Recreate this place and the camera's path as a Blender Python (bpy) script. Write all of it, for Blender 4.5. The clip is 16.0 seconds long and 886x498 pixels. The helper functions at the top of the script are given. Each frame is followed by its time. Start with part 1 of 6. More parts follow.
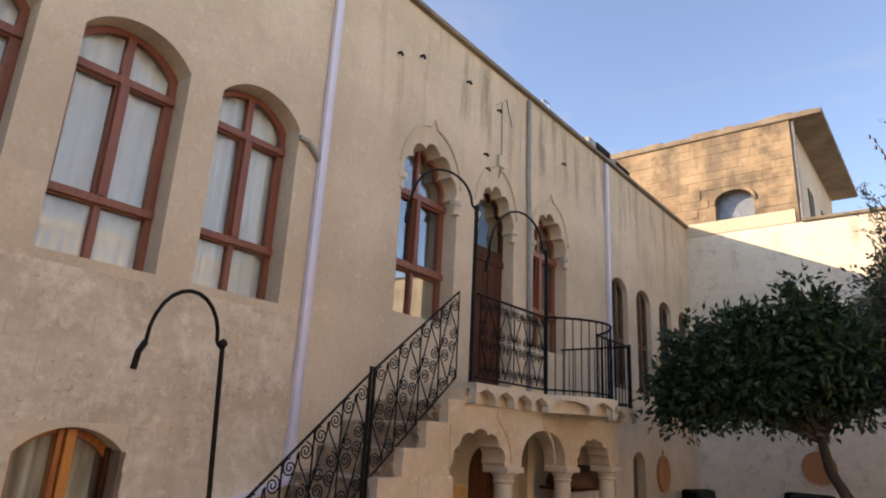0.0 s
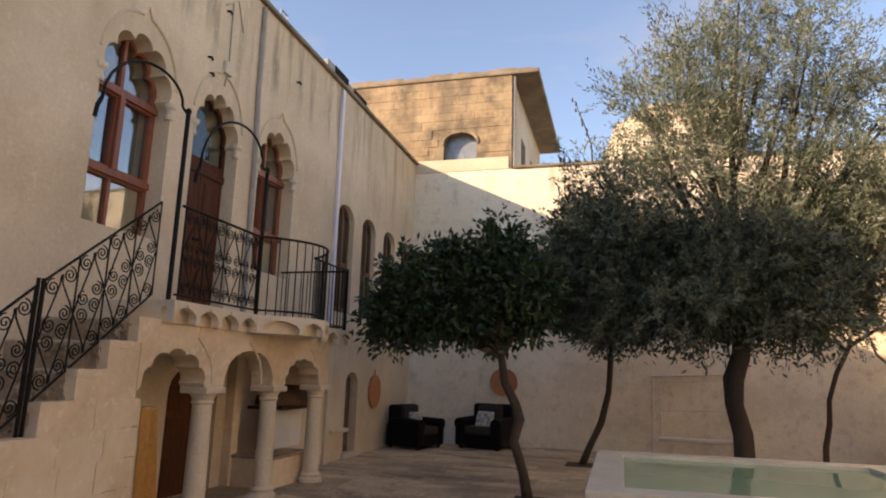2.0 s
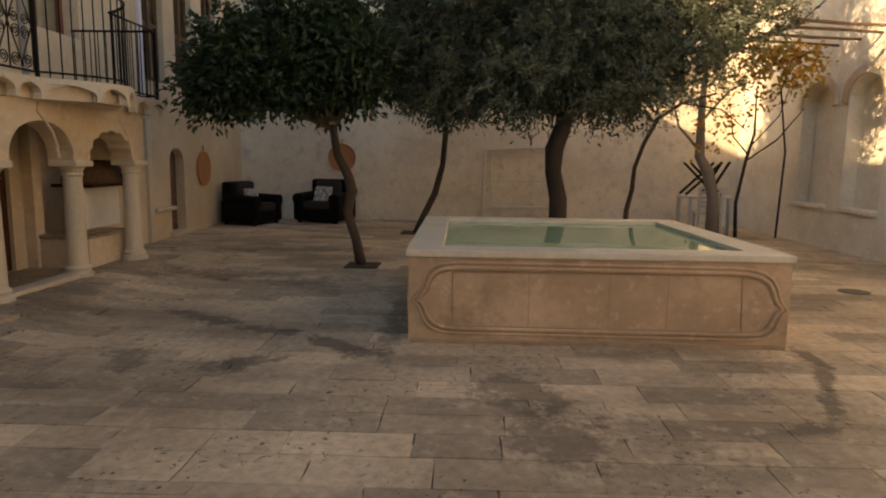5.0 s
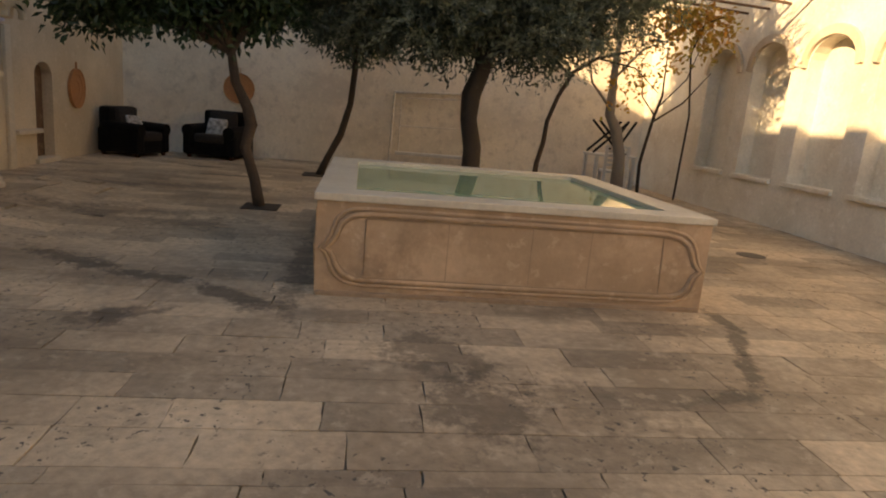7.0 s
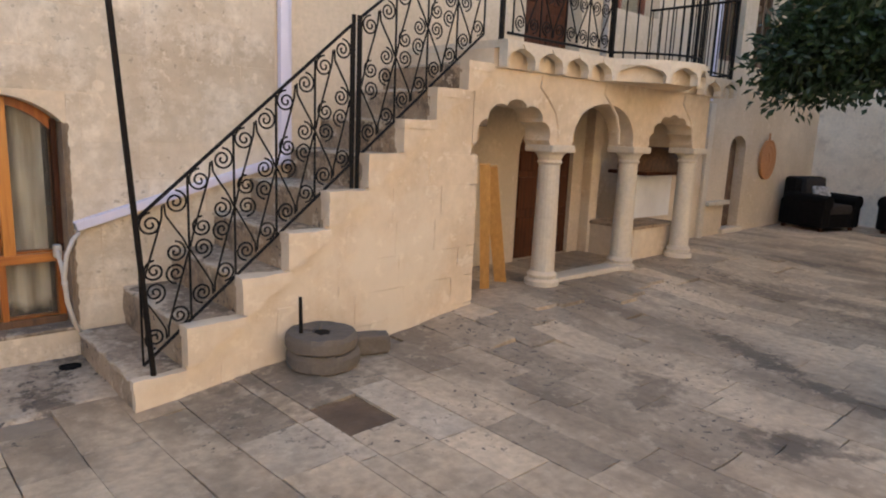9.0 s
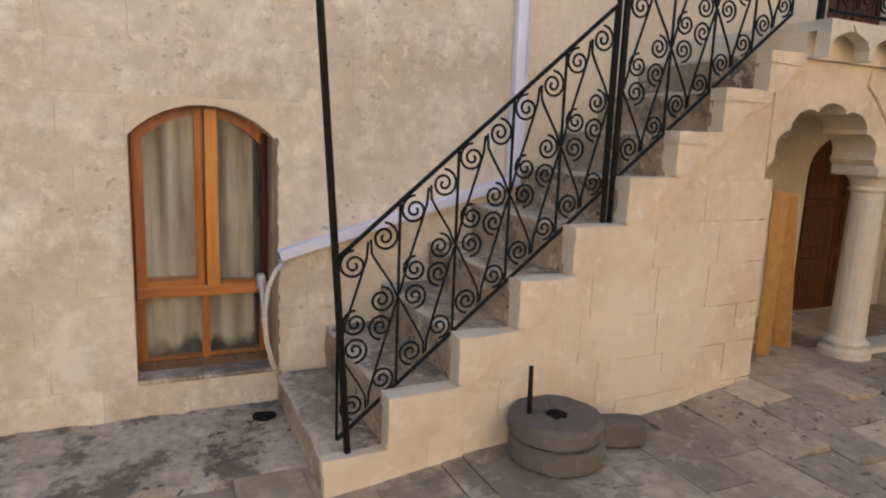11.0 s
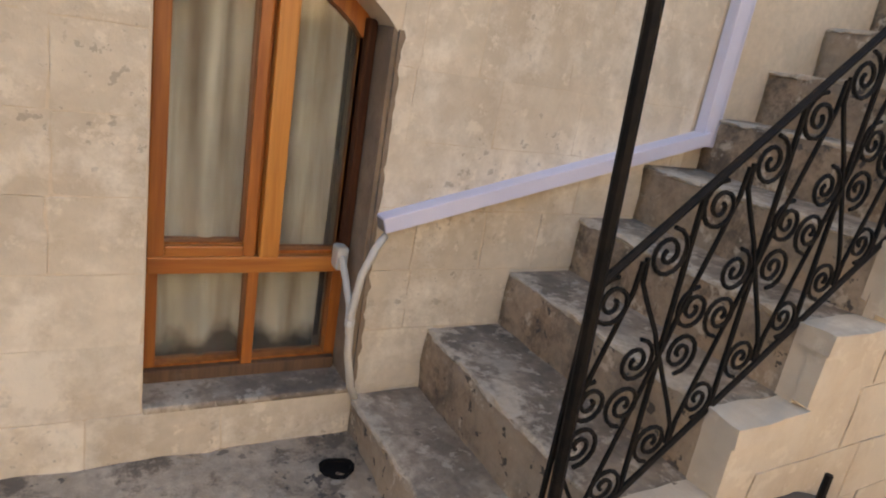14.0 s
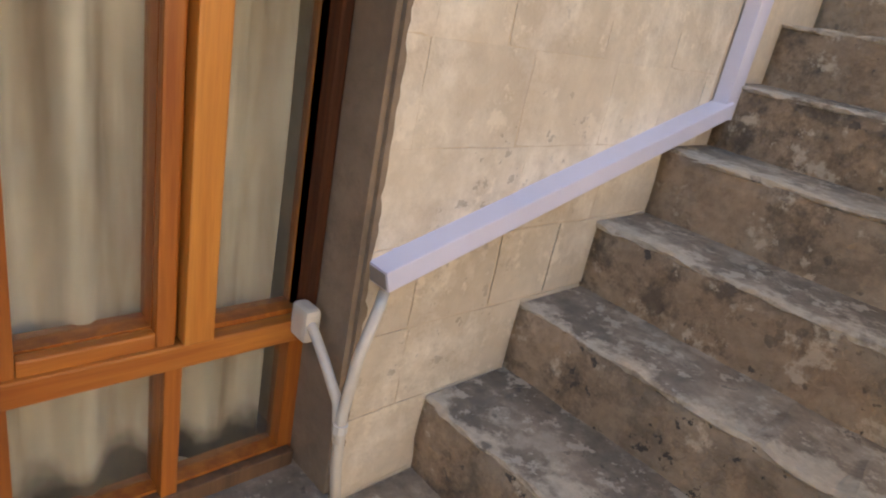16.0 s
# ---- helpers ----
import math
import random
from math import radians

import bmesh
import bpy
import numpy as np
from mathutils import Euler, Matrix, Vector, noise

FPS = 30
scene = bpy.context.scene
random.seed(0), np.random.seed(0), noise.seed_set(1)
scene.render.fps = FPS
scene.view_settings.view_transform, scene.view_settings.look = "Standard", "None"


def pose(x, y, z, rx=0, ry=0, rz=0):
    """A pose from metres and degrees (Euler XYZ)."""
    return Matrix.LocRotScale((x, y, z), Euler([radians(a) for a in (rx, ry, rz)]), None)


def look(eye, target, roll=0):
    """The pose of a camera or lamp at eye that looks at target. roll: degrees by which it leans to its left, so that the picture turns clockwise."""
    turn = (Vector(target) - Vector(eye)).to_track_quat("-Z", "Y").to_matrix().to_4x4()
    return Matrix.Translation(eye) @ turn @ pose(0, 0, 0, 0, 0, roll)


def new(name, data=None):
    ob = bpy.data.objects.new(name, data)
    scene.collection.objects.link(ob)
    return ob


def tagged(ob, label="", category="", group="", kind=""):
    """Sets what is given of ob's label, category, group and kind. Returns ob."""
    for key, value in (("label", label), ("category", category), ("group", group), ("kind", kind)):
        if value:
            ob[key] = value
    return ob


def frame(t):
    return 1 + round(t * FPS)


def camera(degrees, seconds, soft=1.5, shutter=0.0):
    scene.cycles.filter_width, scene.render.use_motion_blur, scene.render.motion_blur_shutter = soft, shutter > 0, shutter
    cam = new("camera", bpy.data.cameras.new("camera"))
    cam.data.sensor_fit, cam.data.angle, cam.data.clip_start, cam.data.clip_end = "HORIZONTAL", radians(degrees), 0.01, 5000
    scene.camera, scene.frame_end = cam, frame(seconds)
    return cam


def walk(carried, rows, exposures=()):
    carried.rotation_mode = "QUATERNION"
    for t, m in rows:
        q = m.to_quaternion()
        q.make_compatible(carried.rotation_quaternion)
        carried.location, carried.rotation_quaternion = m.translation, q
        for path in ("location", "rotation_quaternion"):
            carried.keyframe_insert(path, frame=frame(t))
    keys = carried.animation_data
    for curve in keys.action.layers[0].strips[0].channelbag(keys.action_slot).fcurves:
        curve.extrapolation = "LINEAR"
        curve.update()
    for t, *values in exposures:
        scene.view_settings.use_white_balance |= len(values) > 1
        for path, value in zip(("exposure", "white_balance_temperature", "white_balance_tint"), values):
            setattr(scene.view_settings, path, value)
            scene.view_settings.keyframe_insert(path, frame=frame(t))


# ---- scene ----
# World: x along the facade towards the far corner, y = 0 on the facade, courtyard at y < 0, court level z = 0.
cam = camera(69.0, 16.0, soft=2.0)
PATH = [
    (0, (-2.201, -4.343, 1.461), (-0.706, -3.141, 2.027), 3.0),
    (0.5, (-2.154, -4.356, 1.446), (-0.508, -3.353, 1.981), 3.0),
    (1, (-2.088, -4.421, 1.442), (-0.34, -3.59, 1.947), 4.1),
    (1.5, (-2.037, -4.481, 1.434), (-0.209, -3.816, 1.902), 2.9),
    (2, (-2.007, -4.514, 1.41), (-0.115, -3.995, 1.794), 1.6),
    (2.5, (-1.988, -4.544, 1.393), (-0.044, -4.194, 1.708), 1.1),
    (3, (-1.969, -4.566, 1.386), (0.004, -4.322, 1.607), 0.7),
    (3.5, (-1.913, -4.59, 1.357), (0.073, -4.38, 1.457), 0.3),
    (4, (-1.894, -4.609, 1.336), (0.1, -4.463, 1.309), 0.7),
    (4.5, (-1.869, -4.629, 1.329), (0.122, -4.514, 1.177), 0.4),
    (5, (-1.832, -4.648, 1.317), (0.148, -4.597, 1.038), 0.8),
    (5.2, (-1.811, -4.646, 1.313), (0.164, -4.647, 0.998), 0.9),
    (7.3, (-1.361, -4.523, 1.247), (0.574, -4.799, 0.824), 5.2),
    (7.5, (-1.307, -4.504, 1.258), (0.639, -4.571, 0.806), 4.7),
    (8, (-1.183, -4.352, 1.256), (0.673, -3.78, 0.78), 0.9),
    (8.5, (-1.07, -4.194, 1.279), (0.551, -3.101, 0.859), -0.0),
    (9, (-0.914, -4.129, 1.332), (0.421, -2.686, 0.967), 2.4),
    (9.2, (-0.836, -4.066, 1.319), (0.431, -2.555, 0.987), 3.2),
    (11.3, (-0.548, -3.151, 1.323), (0.175, -1.314, 0.998), 2.2),
    (11.5, (-0.539, -3.085, 1.304), (0.115, -1.22, 0.998), 2.5),
    (12, (-0.599, -2.846, 1.287), (-0.059, -0.953, 0.93), 3.5),
    (12.5, (-0.644, -2.627, 1.275), (-0.102, -0.744, 0.873), 4.5),
    (13, (-0.583, -2.352, 1.286), (-0.008, -0.491, 0.832), 7.0),
    (13.5, (-0.62, -2.101, 1.269), (0.151, -0.335, 0.735), 10.2),
    (14, (-0.792, -1.819, 1.254), (0.166, -0.166, 0.663), 9.8),
    (14.5, (-0.832, -1.595, 1.248), (0.162, 0.018, 0.606), 11.4),
    (15, (-0.804, -1.34, 1.268), (0.215, 0.239, 0.567), 11.6),
    (15.5, (-0.784, -1.162, 1.26), (0.28, 0.367, 0.523), 10.5),
    (16, (-0.782, -0.952, 1.258), (0.565, 0.336, 0.531), 11.4),
]
EXPOSURES = [(0.0, 1.38, 8600, 22), (0.8, 1.46, 8700, 22), (1.5, 1.45, 8900, 22), (2.5, 0.98, 9900, 23), (3.5, 0.85, 11000, 22), (5.0, 1.12, 11700, 18), (7.4, 1.24, 11500, 18), (8.0, 2.05, 9900, 17), (9.0, 2.28, 8600, 18), (12.5, 2.06, 8600, 14), (14.0, 2.17, 8700, 15), (16.0, 2.38, 9000, 16)]
walk(cam, [(t, look(eye, target, roll)) for t, eye, target, roll in PATH], EXPOSURES)

# ---- light: clear sky and a low sun from behind the facade ----
SUN_WAY = Vector((0.66, -1.0, -0.47)).normalized()
world = bpy.data.worlds.new("sky")
scene.world = world
world.use_nodes = True
wn = world.node_tree
sky = wn.nodes.new("ShaderNodeTexSky")
sky.sky_type, sky.sun_disc = "NISHITA", False
sky.dust_density, sky.ozone_density = 0.3, 4.3
sky.sun_elevation = math.asin(-SUN_WAY.z)
sky.sun_rotation = math.atan2(-SUN_WAY.x, -SUN_WAY.y)
# thin high cloud
way, stretch, wisp, cover, grey, white, veil = (wn.nodes.new("ShaderNode" + k) for k in ("TexCoord", "Mapping", "TexNoise", "MapRange", "RGBToBW", "Math", "Mix"))
stretch.inputs["Scale"].default_value, stretch.inputs["Rotation"].default_value = (1.4, 2.2, 6.0), (0.2, 0.35, 0.0)
wisp.inputs["Scale"].default_value, wisp.inputs["Detail"].default_value, wisp.inputs["Distortion"].default_value = 1.6, 6.0, 0.4
cover.inputs[1].default_value, cover.inputs[2].default_value, cover.inputs[4].default_value = 0.54, 0.8, 0.32
white.operation, white.inputs[1].default_value = "MULTIPLY", 1.5
veil.data_type = "RGBA"
wn.links.new(way.outputs["Generated"], stretch.inputs[0])
wn.links.new(stretch.outputs[0], wisp.inputs["Vector"])
wn.links.new(wisp.outputs["Fac"], cover.inputs[0])
wn.links.new(sky.outputs[0], grey.inputs[0])
wn.links.new(grey.outputs[0], white.inputs[0])
wn.links.new(cover.outputs[0], veil.inputs[0])
wn.links.new(sky.outputs[0], veil.inputs[6])
wn.links.new(white.outputs[0], veil.inputs[7])
wn.links.new(veil.outputs[2], wn.nodes["Background"].inputs[0])
wn.nodes["Background"].inputs[1].default_value = 0.15
sun = new("sun", bpy.data.lights.new("sun", "SUN"))
sun.data.energy, sun.data.angle, sun.data.color = 3.8, radians(0.5), (1.0, 0.89, 0.73)
sun.matrix_world = SUN_WAY.to_track_quat("-Z", "Y").to_matrix().to_4x4()

# ---- materials ----
def nodes_of(name):
    m = bpy.data.materials.new(name)
    m.use_nodes = True
    return m, m.node_tree.nodes, m.node_tree.links, m.node_tree.nodes["Principled BSDF"]


def noise_at(nodes, links, scale, detail=4.0, stretch=None, rough=0.55):
    co = nodes.new("ShaderNodeNewGeometry")
    n = nodes.new("ShaderNodeTexNoise")
    n.inputs["Scale"].default_value, n.inputs["Detail"].default_value, n.inputs["Roughness"].default_value = scale, detail, rough
    if stretch:
        mp = nodes.new("ShaderNodeMapping")
        mp.inputs["Scale"].default_value = stretch
        links.new(co.outputs["Position"], mp.inputs[0])
        links.new(mp.outputs[0], n.inputs["Vector"])
    else:
        links.new(co.outputs["Position"], n.inputs["Vector"])
    return n.outputs["Fac"]


def ramp(nodes, links, fac, lo, hi, a=0.0, b=1.0):
    r = nodes.new("ShaderNodeMapRange")
    r.inputs[1].default_value, r.inputs[2].default_value, r.inputs[3].default_value, r.inputs[4].default_value = lo, hi, a, b
    links.new(fac, r.inputs[0])
    return r.outputs[0]


def blend(nodes, links, fac, a, b, kind="MIX"):
    x = nodes.new("ShaderNodeMix")
    x.data_type, x.blend_type = "RGBA", kind
    for v, sock in ((fac, x.inputs[0]), (a, x.inputs[6]), (b, x.inputs[7])):
        if isinstance(v, (int, float)):
            sock.default_value = v
        elif isinstance(v, tuple):
            sock.default_value = (*v, 1.0)
        else:
            links.new(v, sock)
    return x.outputs[2]


def bumped(nodes, links, bsdf, fac, strength, distance):
    b = nodes.new("ShaderNodeBump")
    b.inputs["Strength"].default_value, b.inputs["Distance"].default_value = strength, distance
    links.new(fac, b.inputs["Height"])
    if bsdf.inputs["Normal"].is_linked:
        links.new(bsdf.inputs["Normal"].links[0].from_socket, b.inputs["Normal"])
    links.new(b.outputs[0], bsdf.inputs["Normal"])


def stone(name, light, dark, stain, big=0.7, patch=None, fine=28.0, stain_from=0.58, stain_to=0.72, stain_amount=0.6, rough=0.85, bump=0.5, streak=None, vary=0.0, pits=0.0, grained=0.32, spots=(), flake=None):
    m, n, l, p = nodes_of(name)
    col = blend(n, l, ramp(n, l, noise_at(n, l, big, 5), 0.35, 0.65), light, dark)
    grain = noise_at(n, l, fine, 6)
    col = blend(n, l, grained, col, blend(n, l, ramp(n, l, grain, 0.3, 0.7), (0.72, 0.72, 0.72), (1.2, 1.2, 1.2)), "MULTIPLY")
    mid = noise_at(n, l, fine * 0.16, 7, rough=0.7)
    col = blend(n, l, ramp(n, l, mid, stain_from, stain_to, 0, stain_amount), col, stain)
    if patch:
        col = blend(n, l, ramp(n, l, noise_at(n, l, 1.0, 8, stretch=(0.85, 0.42, 0.6), rough=0.7), 0.5, 0.62, 0, 0.75), col, patch)
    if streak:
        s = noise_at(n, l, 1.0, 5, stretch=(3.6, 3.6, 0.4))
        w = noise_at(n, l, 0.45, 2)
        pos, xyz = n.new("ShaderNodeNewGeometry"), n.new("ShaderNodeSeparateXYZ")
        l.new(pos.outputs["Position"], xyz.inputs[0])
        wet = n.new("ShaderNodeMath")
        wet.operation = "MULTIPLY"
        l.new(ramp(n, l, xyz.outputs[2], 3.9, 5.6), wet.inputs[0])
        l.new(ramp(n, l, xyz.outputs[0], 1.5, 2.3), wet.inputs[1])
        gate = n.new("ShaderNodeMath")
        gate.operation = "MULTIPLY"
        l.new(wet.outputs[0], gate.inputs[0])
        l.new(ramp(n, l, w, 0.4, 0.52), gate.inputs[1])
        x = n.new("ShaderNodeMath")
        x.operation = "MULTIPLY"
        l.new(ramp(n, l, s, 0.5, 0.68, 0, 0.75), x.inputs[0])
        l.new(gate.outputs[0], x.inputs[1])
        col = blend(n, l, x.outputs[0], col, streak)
    if vary:
        info, geo, both, part_of = (n.new("ShaderNode" + k) for k in ("ObjectInfo", "NewGeometry", "Math", "Math"))
        both.operation, part_of.operation = "ADD", "FRACT"
        l.new(info.outputs["Random"], both.inputs[0])
        l.new(geo.outputs["Random Per Island"], both.inputs[1])
        l.new(both.outputs[0], part_of.inputs[0])
        col = blend(n, l, 1.0, col, blend(n, l, part_of.outputs[0], (1 - vary,) * 3, (1 + vary * 0.6, 1 + vary * 0.55, 1 + vary * 0.45)), "MULTIPLY")
    if spots:
        fray = ramp(n, l, noise_at(n, l, 4.5, 9, rough=0.72), 0.3, 0.7, -0.85, 0.85)
    for sx, sy, rx, ry, turn, amount in spots:
        pos, off, ln, sm = (n.new(k) for k in ("ShaderNodeNewGeometry", "ShaderNodeMapping", "ShaderNodeVectorMath", "ShaderNodeMath"))
        off.vector_type = "TEXTURE"
        off.inputs["Location"].default_value = (sx, sy, 0)
        off.inputs["Rotation"].default_value = (0, 0, turn)
        off.inputs["Scale"].default_value = (rx, ry, 1)
        ln.operation, sm.operation = "LENGTH", "ADD"
        l.new(pos.outputs["Position"], off.inputs[0])
        l.new(off.outputs[0], ln.inputs[0])
        l.new(ln.outputs["Value"], sm.inputs[0])
        l.new(fray, sm.inputs[1])
        col = blend(n, l, ramp(n, l, sm.outputs[0], 1.2, 0.6, 0, amount), col, (0.085, 0.064, 0.046))
    if flake:
        scar = noise_at(n, l, 8.5, 9, rough=0.68)
        col = blend(n, l, ramp(n, l, scar, 0.57, 0.62, 0, flake[1]), col, flake[0])
        col = blend(n, l, ramp(n, l, noise_at(n, l, 13.0, 7, rough=0.7), 0.35, 0.28, 0, flake[1]), col, dark)
        bumped(n, l, p, scar, 0.6, 0.006)
    if pits:
        v = noise_at(n, l, 21.0, 4, rough=0.62)
        zone = noise_at(n, l, 1.3, 2)
        x = n.new("ShaderNodeMath")
        x.operation = "MULTIPLY"
        l.new(ramp(n, l, v, 0.605, 0.64), x.inputs[0])
        l.new(ramp(n, l, zone, 0.47, 0.56, 0, pits), x.inputs[1])
        col = blend(n, l, x.outputs[0], col, (0.085, 0.07, 0.056))
    l.new(col, p.inputs["Base Color"])
    p.inputs["Roughness"].default_value = rough
    bumped(n, l, p, mid, bump, 0.012)
    bumped(n, l, p, grain, bump * 0.7, 0.004)
    return m


def wood(name, a, b, rough=0.4, axis=(14, 14, 0.8), worn=None):
    m, n, l, p = nodes_of(name)
    g = noise_at(n, l, 3.0, 6, stretch=axis)
    col = blend(n, l, ramp(n, l, g, 0.32, 0.68), a, b)
    fine = noise_at(n, l, 14.0, 4, stretch=axis)
    col = blend(n, l, 0.35, col, blend(n, l, fine, (0.5, 0.5, 0.5), (1.4, 1.4, 1.4)), "MULTIPLY")
    if worn:
        col = blend(n, l, ramp(n, l, noise_at(n, l, 3.5, 6), 0.6, 0.72, 0, 0.7), col, worn)
    l.new(col, p.inputs["Base Color"])
    p.inputs["Roughness"].default_value = rough
    bumped(n, l, p, fine, 0.25, 0.002)
    return m


def plain(name, a, b, rough=0.5, metal=0.0, scale=9.0, bump=0.2, sheen=0.0, spec=0.5):
    m, n, l, p = nodes_of(name)
    g = noise_at(n, l, scale, 5)
    l.new(blend(n, l, ramp(n, l, g, 0.3, 0.7), a, b), p.inputs["Base Color"])
    p.inputs["Roughness"].default_value, p.inputs["Metallic"].default_value = rough, metal
    p.inputs["Sheen Weight"].default_value = sheen
    p.inputs["Specular IOR Level"].default_value = spec
    bumped(n, l, p, noise_at(n, l, scale * 6, 4), bump, 0.003)
    return m


def leafy(name, a, b, c, rough):
    m, n, l, p = nodes_of(name)
    geo = n.new("ShaderNodeNewGeometry")
    col = blend(n, l, geo.outputs["Random Per Island"], a, b)
    col = blend(n, l, ramp(n, l, noise_at(n, l, 1.4, 3), 0.45, 0.7), col, c)
    l.new(col, p.inputs["Base Color"])
    p.inputs["Roughness"].default_value = rough
    t = n.new("ShaderNodeBsdfTranslucent")
    l.new(blend(n, l, 0.4, col, (0.12, 0.14, 0.03)), t.inputs[0])
    mix = n.new("ShaderNodeMixShader")
    mix.inputs[0].default_value = 0.14
    l.new(p.outputs[0], mix.inputs[1])
    l.new(t.outputs[0], mix.inputs[2])
    l.new(mix.outputs[0], n["Material Output"].inputs[0])
    return m


def glassy(name, tint=(0.93, 0.95, 0.94), least=0.04, haze=0.0):
    m, n, l, p = nodes_of(name)
    tr, gl, fr, mix = (n.new(k) for k in ("ShaderNodeBsdfTransparent", "ShaderNodeBsdfGlossy", "ShaderNodeLayerWeight", "ShaderNodeMixShader"))
    tr.inputs[0].default_value = (*tint, 1)
    gl.inputs["Roughness"].default_value = 0.03
    graze = n.new("ShaderNodeMath")
    graze.operation = "POWER"
    graze.inputs[1].default_value = 5.0
    l.new(fr.outputs["Facing"], graze.inputs[0])
    l.new(ramp(n, l, graze.outputs[0], 0, 1, least, 0.9), mix.inputs[0])
    l.new(tr.outputs[0], mix.inputs[1])
    l.new(gl.outputs[0], mix.inputs[2])
    out = mix.outputs[0]
    if haze:
        d, mix2 = n.new("ShaderNodeBsdfDiffuse"), n.new("ShaderNodeMixShader")
        d.inputs[0].default_value = (0.42, 0.38, 0.3, 1)
        l.new(ramp(n, l, noise_at(n, l, 4, 5), 0.35, 0.8, haze * 0.4, haze), mix2.inputs[0])
        l.new(out, mix2.inputs[1])
        l.new(d.outputs[0], mix2.inputs[2])
        out = mix2.outputs[0]
    l.new(out, n["Material Output"].inputs[0])
    return m


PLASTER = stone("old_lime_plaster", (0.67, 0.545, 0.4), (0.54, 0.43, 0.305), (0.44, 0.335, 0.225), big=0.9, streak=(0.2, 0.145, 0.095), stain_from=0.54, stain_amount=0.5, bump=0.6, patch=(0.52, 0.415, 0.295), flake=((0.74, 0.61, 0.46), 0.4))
BLOCK = stone("limestone_block", (0.69, 0.585, 0.45), (0.46, 0.37, 0.265), (0.82, 0.73, 0.6), big=1.5, fine=18, stain_from=0.48, stain_to=0.62, stain_amount=0.75, bump=1.5, vary=0.06, pits=0.35, patch=(0.52, 0.42, 0.31), flake=((0.8, 0.69, 0.54), 0.5))
JOINT = stone("lime_joint", (0.58, 0.49, 0.37), (0.46, 0.38, 0.29), (0.34, 0.27, 0.2), bump=0.6)
# Darker brown than the wall face, blotched.
REVEAL = stone("brown_reveal_stone", (0.3, 0.215, 0.145), (0.19, 0.135, 0.09), (0.1, 0.075, 0.055), big=3.0, stain_from=0.5, stain_to=0.66, stain_amount=0.6, bump=1.0)
ARCADE = stone("honey_limestone", (0.68, 0.545, 0.395), (0.54, 0.41, 0.28), (0.38, 0.27, 0.17), big=1.5, fine=13, stain_amount=0.6, bump=0.9, patch=(0.68, 0.58, 0.45), flake=((0.75, 0.645, 0.5), 0.5))
CREAM = stone("cream_column_stone", (0.63, 0.545, 0.43), (0.53, 0.45, 0.345), (0.4, 0.33, 0.25), stain_amount=0.3, bump=0.4)


def tread_material():
    """Worn stone: pale and chipped along the front edge, dark in the middle where dirt stays."""
    m, n, l, p = nodes_of("worn_step_stone")
    tc, xyz, sm = n.new("ShaderNodeTexCoord"), n.new("ShaderNodeSeparateXYZ"), n.new("ShaderNodeMath")
    l.new(tc.outputs["Generated"], xyz.inputs[0])
    l.new(xyz.outputs[0], sm.inputs[0])
    l.new(ramp(n, l, noise_at(n, l, 6.0, 7, rough=0.7), 0.3, 0.7, -0.42, 0.42), sm.inputs[1])
    sm.operation = "ADD"
    dark = blend(n, l, ramp(n, l, noise_at(n, l, 4.5, 8, rough=0.65), 0.4, 0.6), (0.175, 0.135, 0.1), (0.33, 0.255, 0.188))
    dark = blend(n, l, ramp(n, l, noise_at(n, l, 9.0, 9, rough=0.72), 0.54, 0.6, 0, 0.7), dark, (0.42, 0.34, 0.26))
    col = blend(n, l, ramp(n, l, sm.outputs[0], 0.14, 0.34), (0.5, 0.41, 0.31), dark)
    grain = noise_at(n, l, 30.0, 6)
    col = blend(n, l, 0.5, col, blend(n, l, ramp(n, l, grain, 0.3, 0.7), (0.6, 0.6, 0.6), (1.3, 1.3, 1.3)), "MULTIPLY")
    col = blend(n, l, ramp(n, l, noise_at(n, l, 16.0, 8, rough=0.7), 0.56, 0.6, 0, 0.7), col, (0.52, 0.435, 0.34))
    col = blend(n, l, ramp(n, l, noise_at(n, l, 12.0, 8, rough=0.7), 0.4, 0.34, 0, 0.7), col, (0.075, 0.06, 0.048))
    l.new(col, p.inputs["Base Color"])
    p.inputs["Roughness"].default_value = 0.85
    bumped(n, l, p, noise_at(n, l, 7.0, 6), 1.0, 0.014)
    bumped(n, l, p, grain, 0.9, 0.005)
    return m


TREAD = tread_material()
RISER = stone("riser_stone", (0.42, 0.295, 0.195), (0.27, 0.185, 0.12), (0.1, 0.073, 0.053), big=2.6, fine=36, stain_from=0.5, stain_to=0.6, stain_amount=0.8, bump=2.6, pits=1.0, grained=0.8, patch=(0.46, 0.36, 0.26), flake=((0.58, 0.47, 0.35), 0.85))


def streaks(points, width, amount):
    """Dark runs on the paving from point to point."""
    out = []
    for (xa, ya), (xb, yb) in zip(points, points[1:]):
        out.append(((xa + xb) / 2, (ya + yb) / 2, math.hypot(xb - xa, yb - ya) * 0.62, width, math.atan2(yb - ya, xb - xa), amount))
    return out


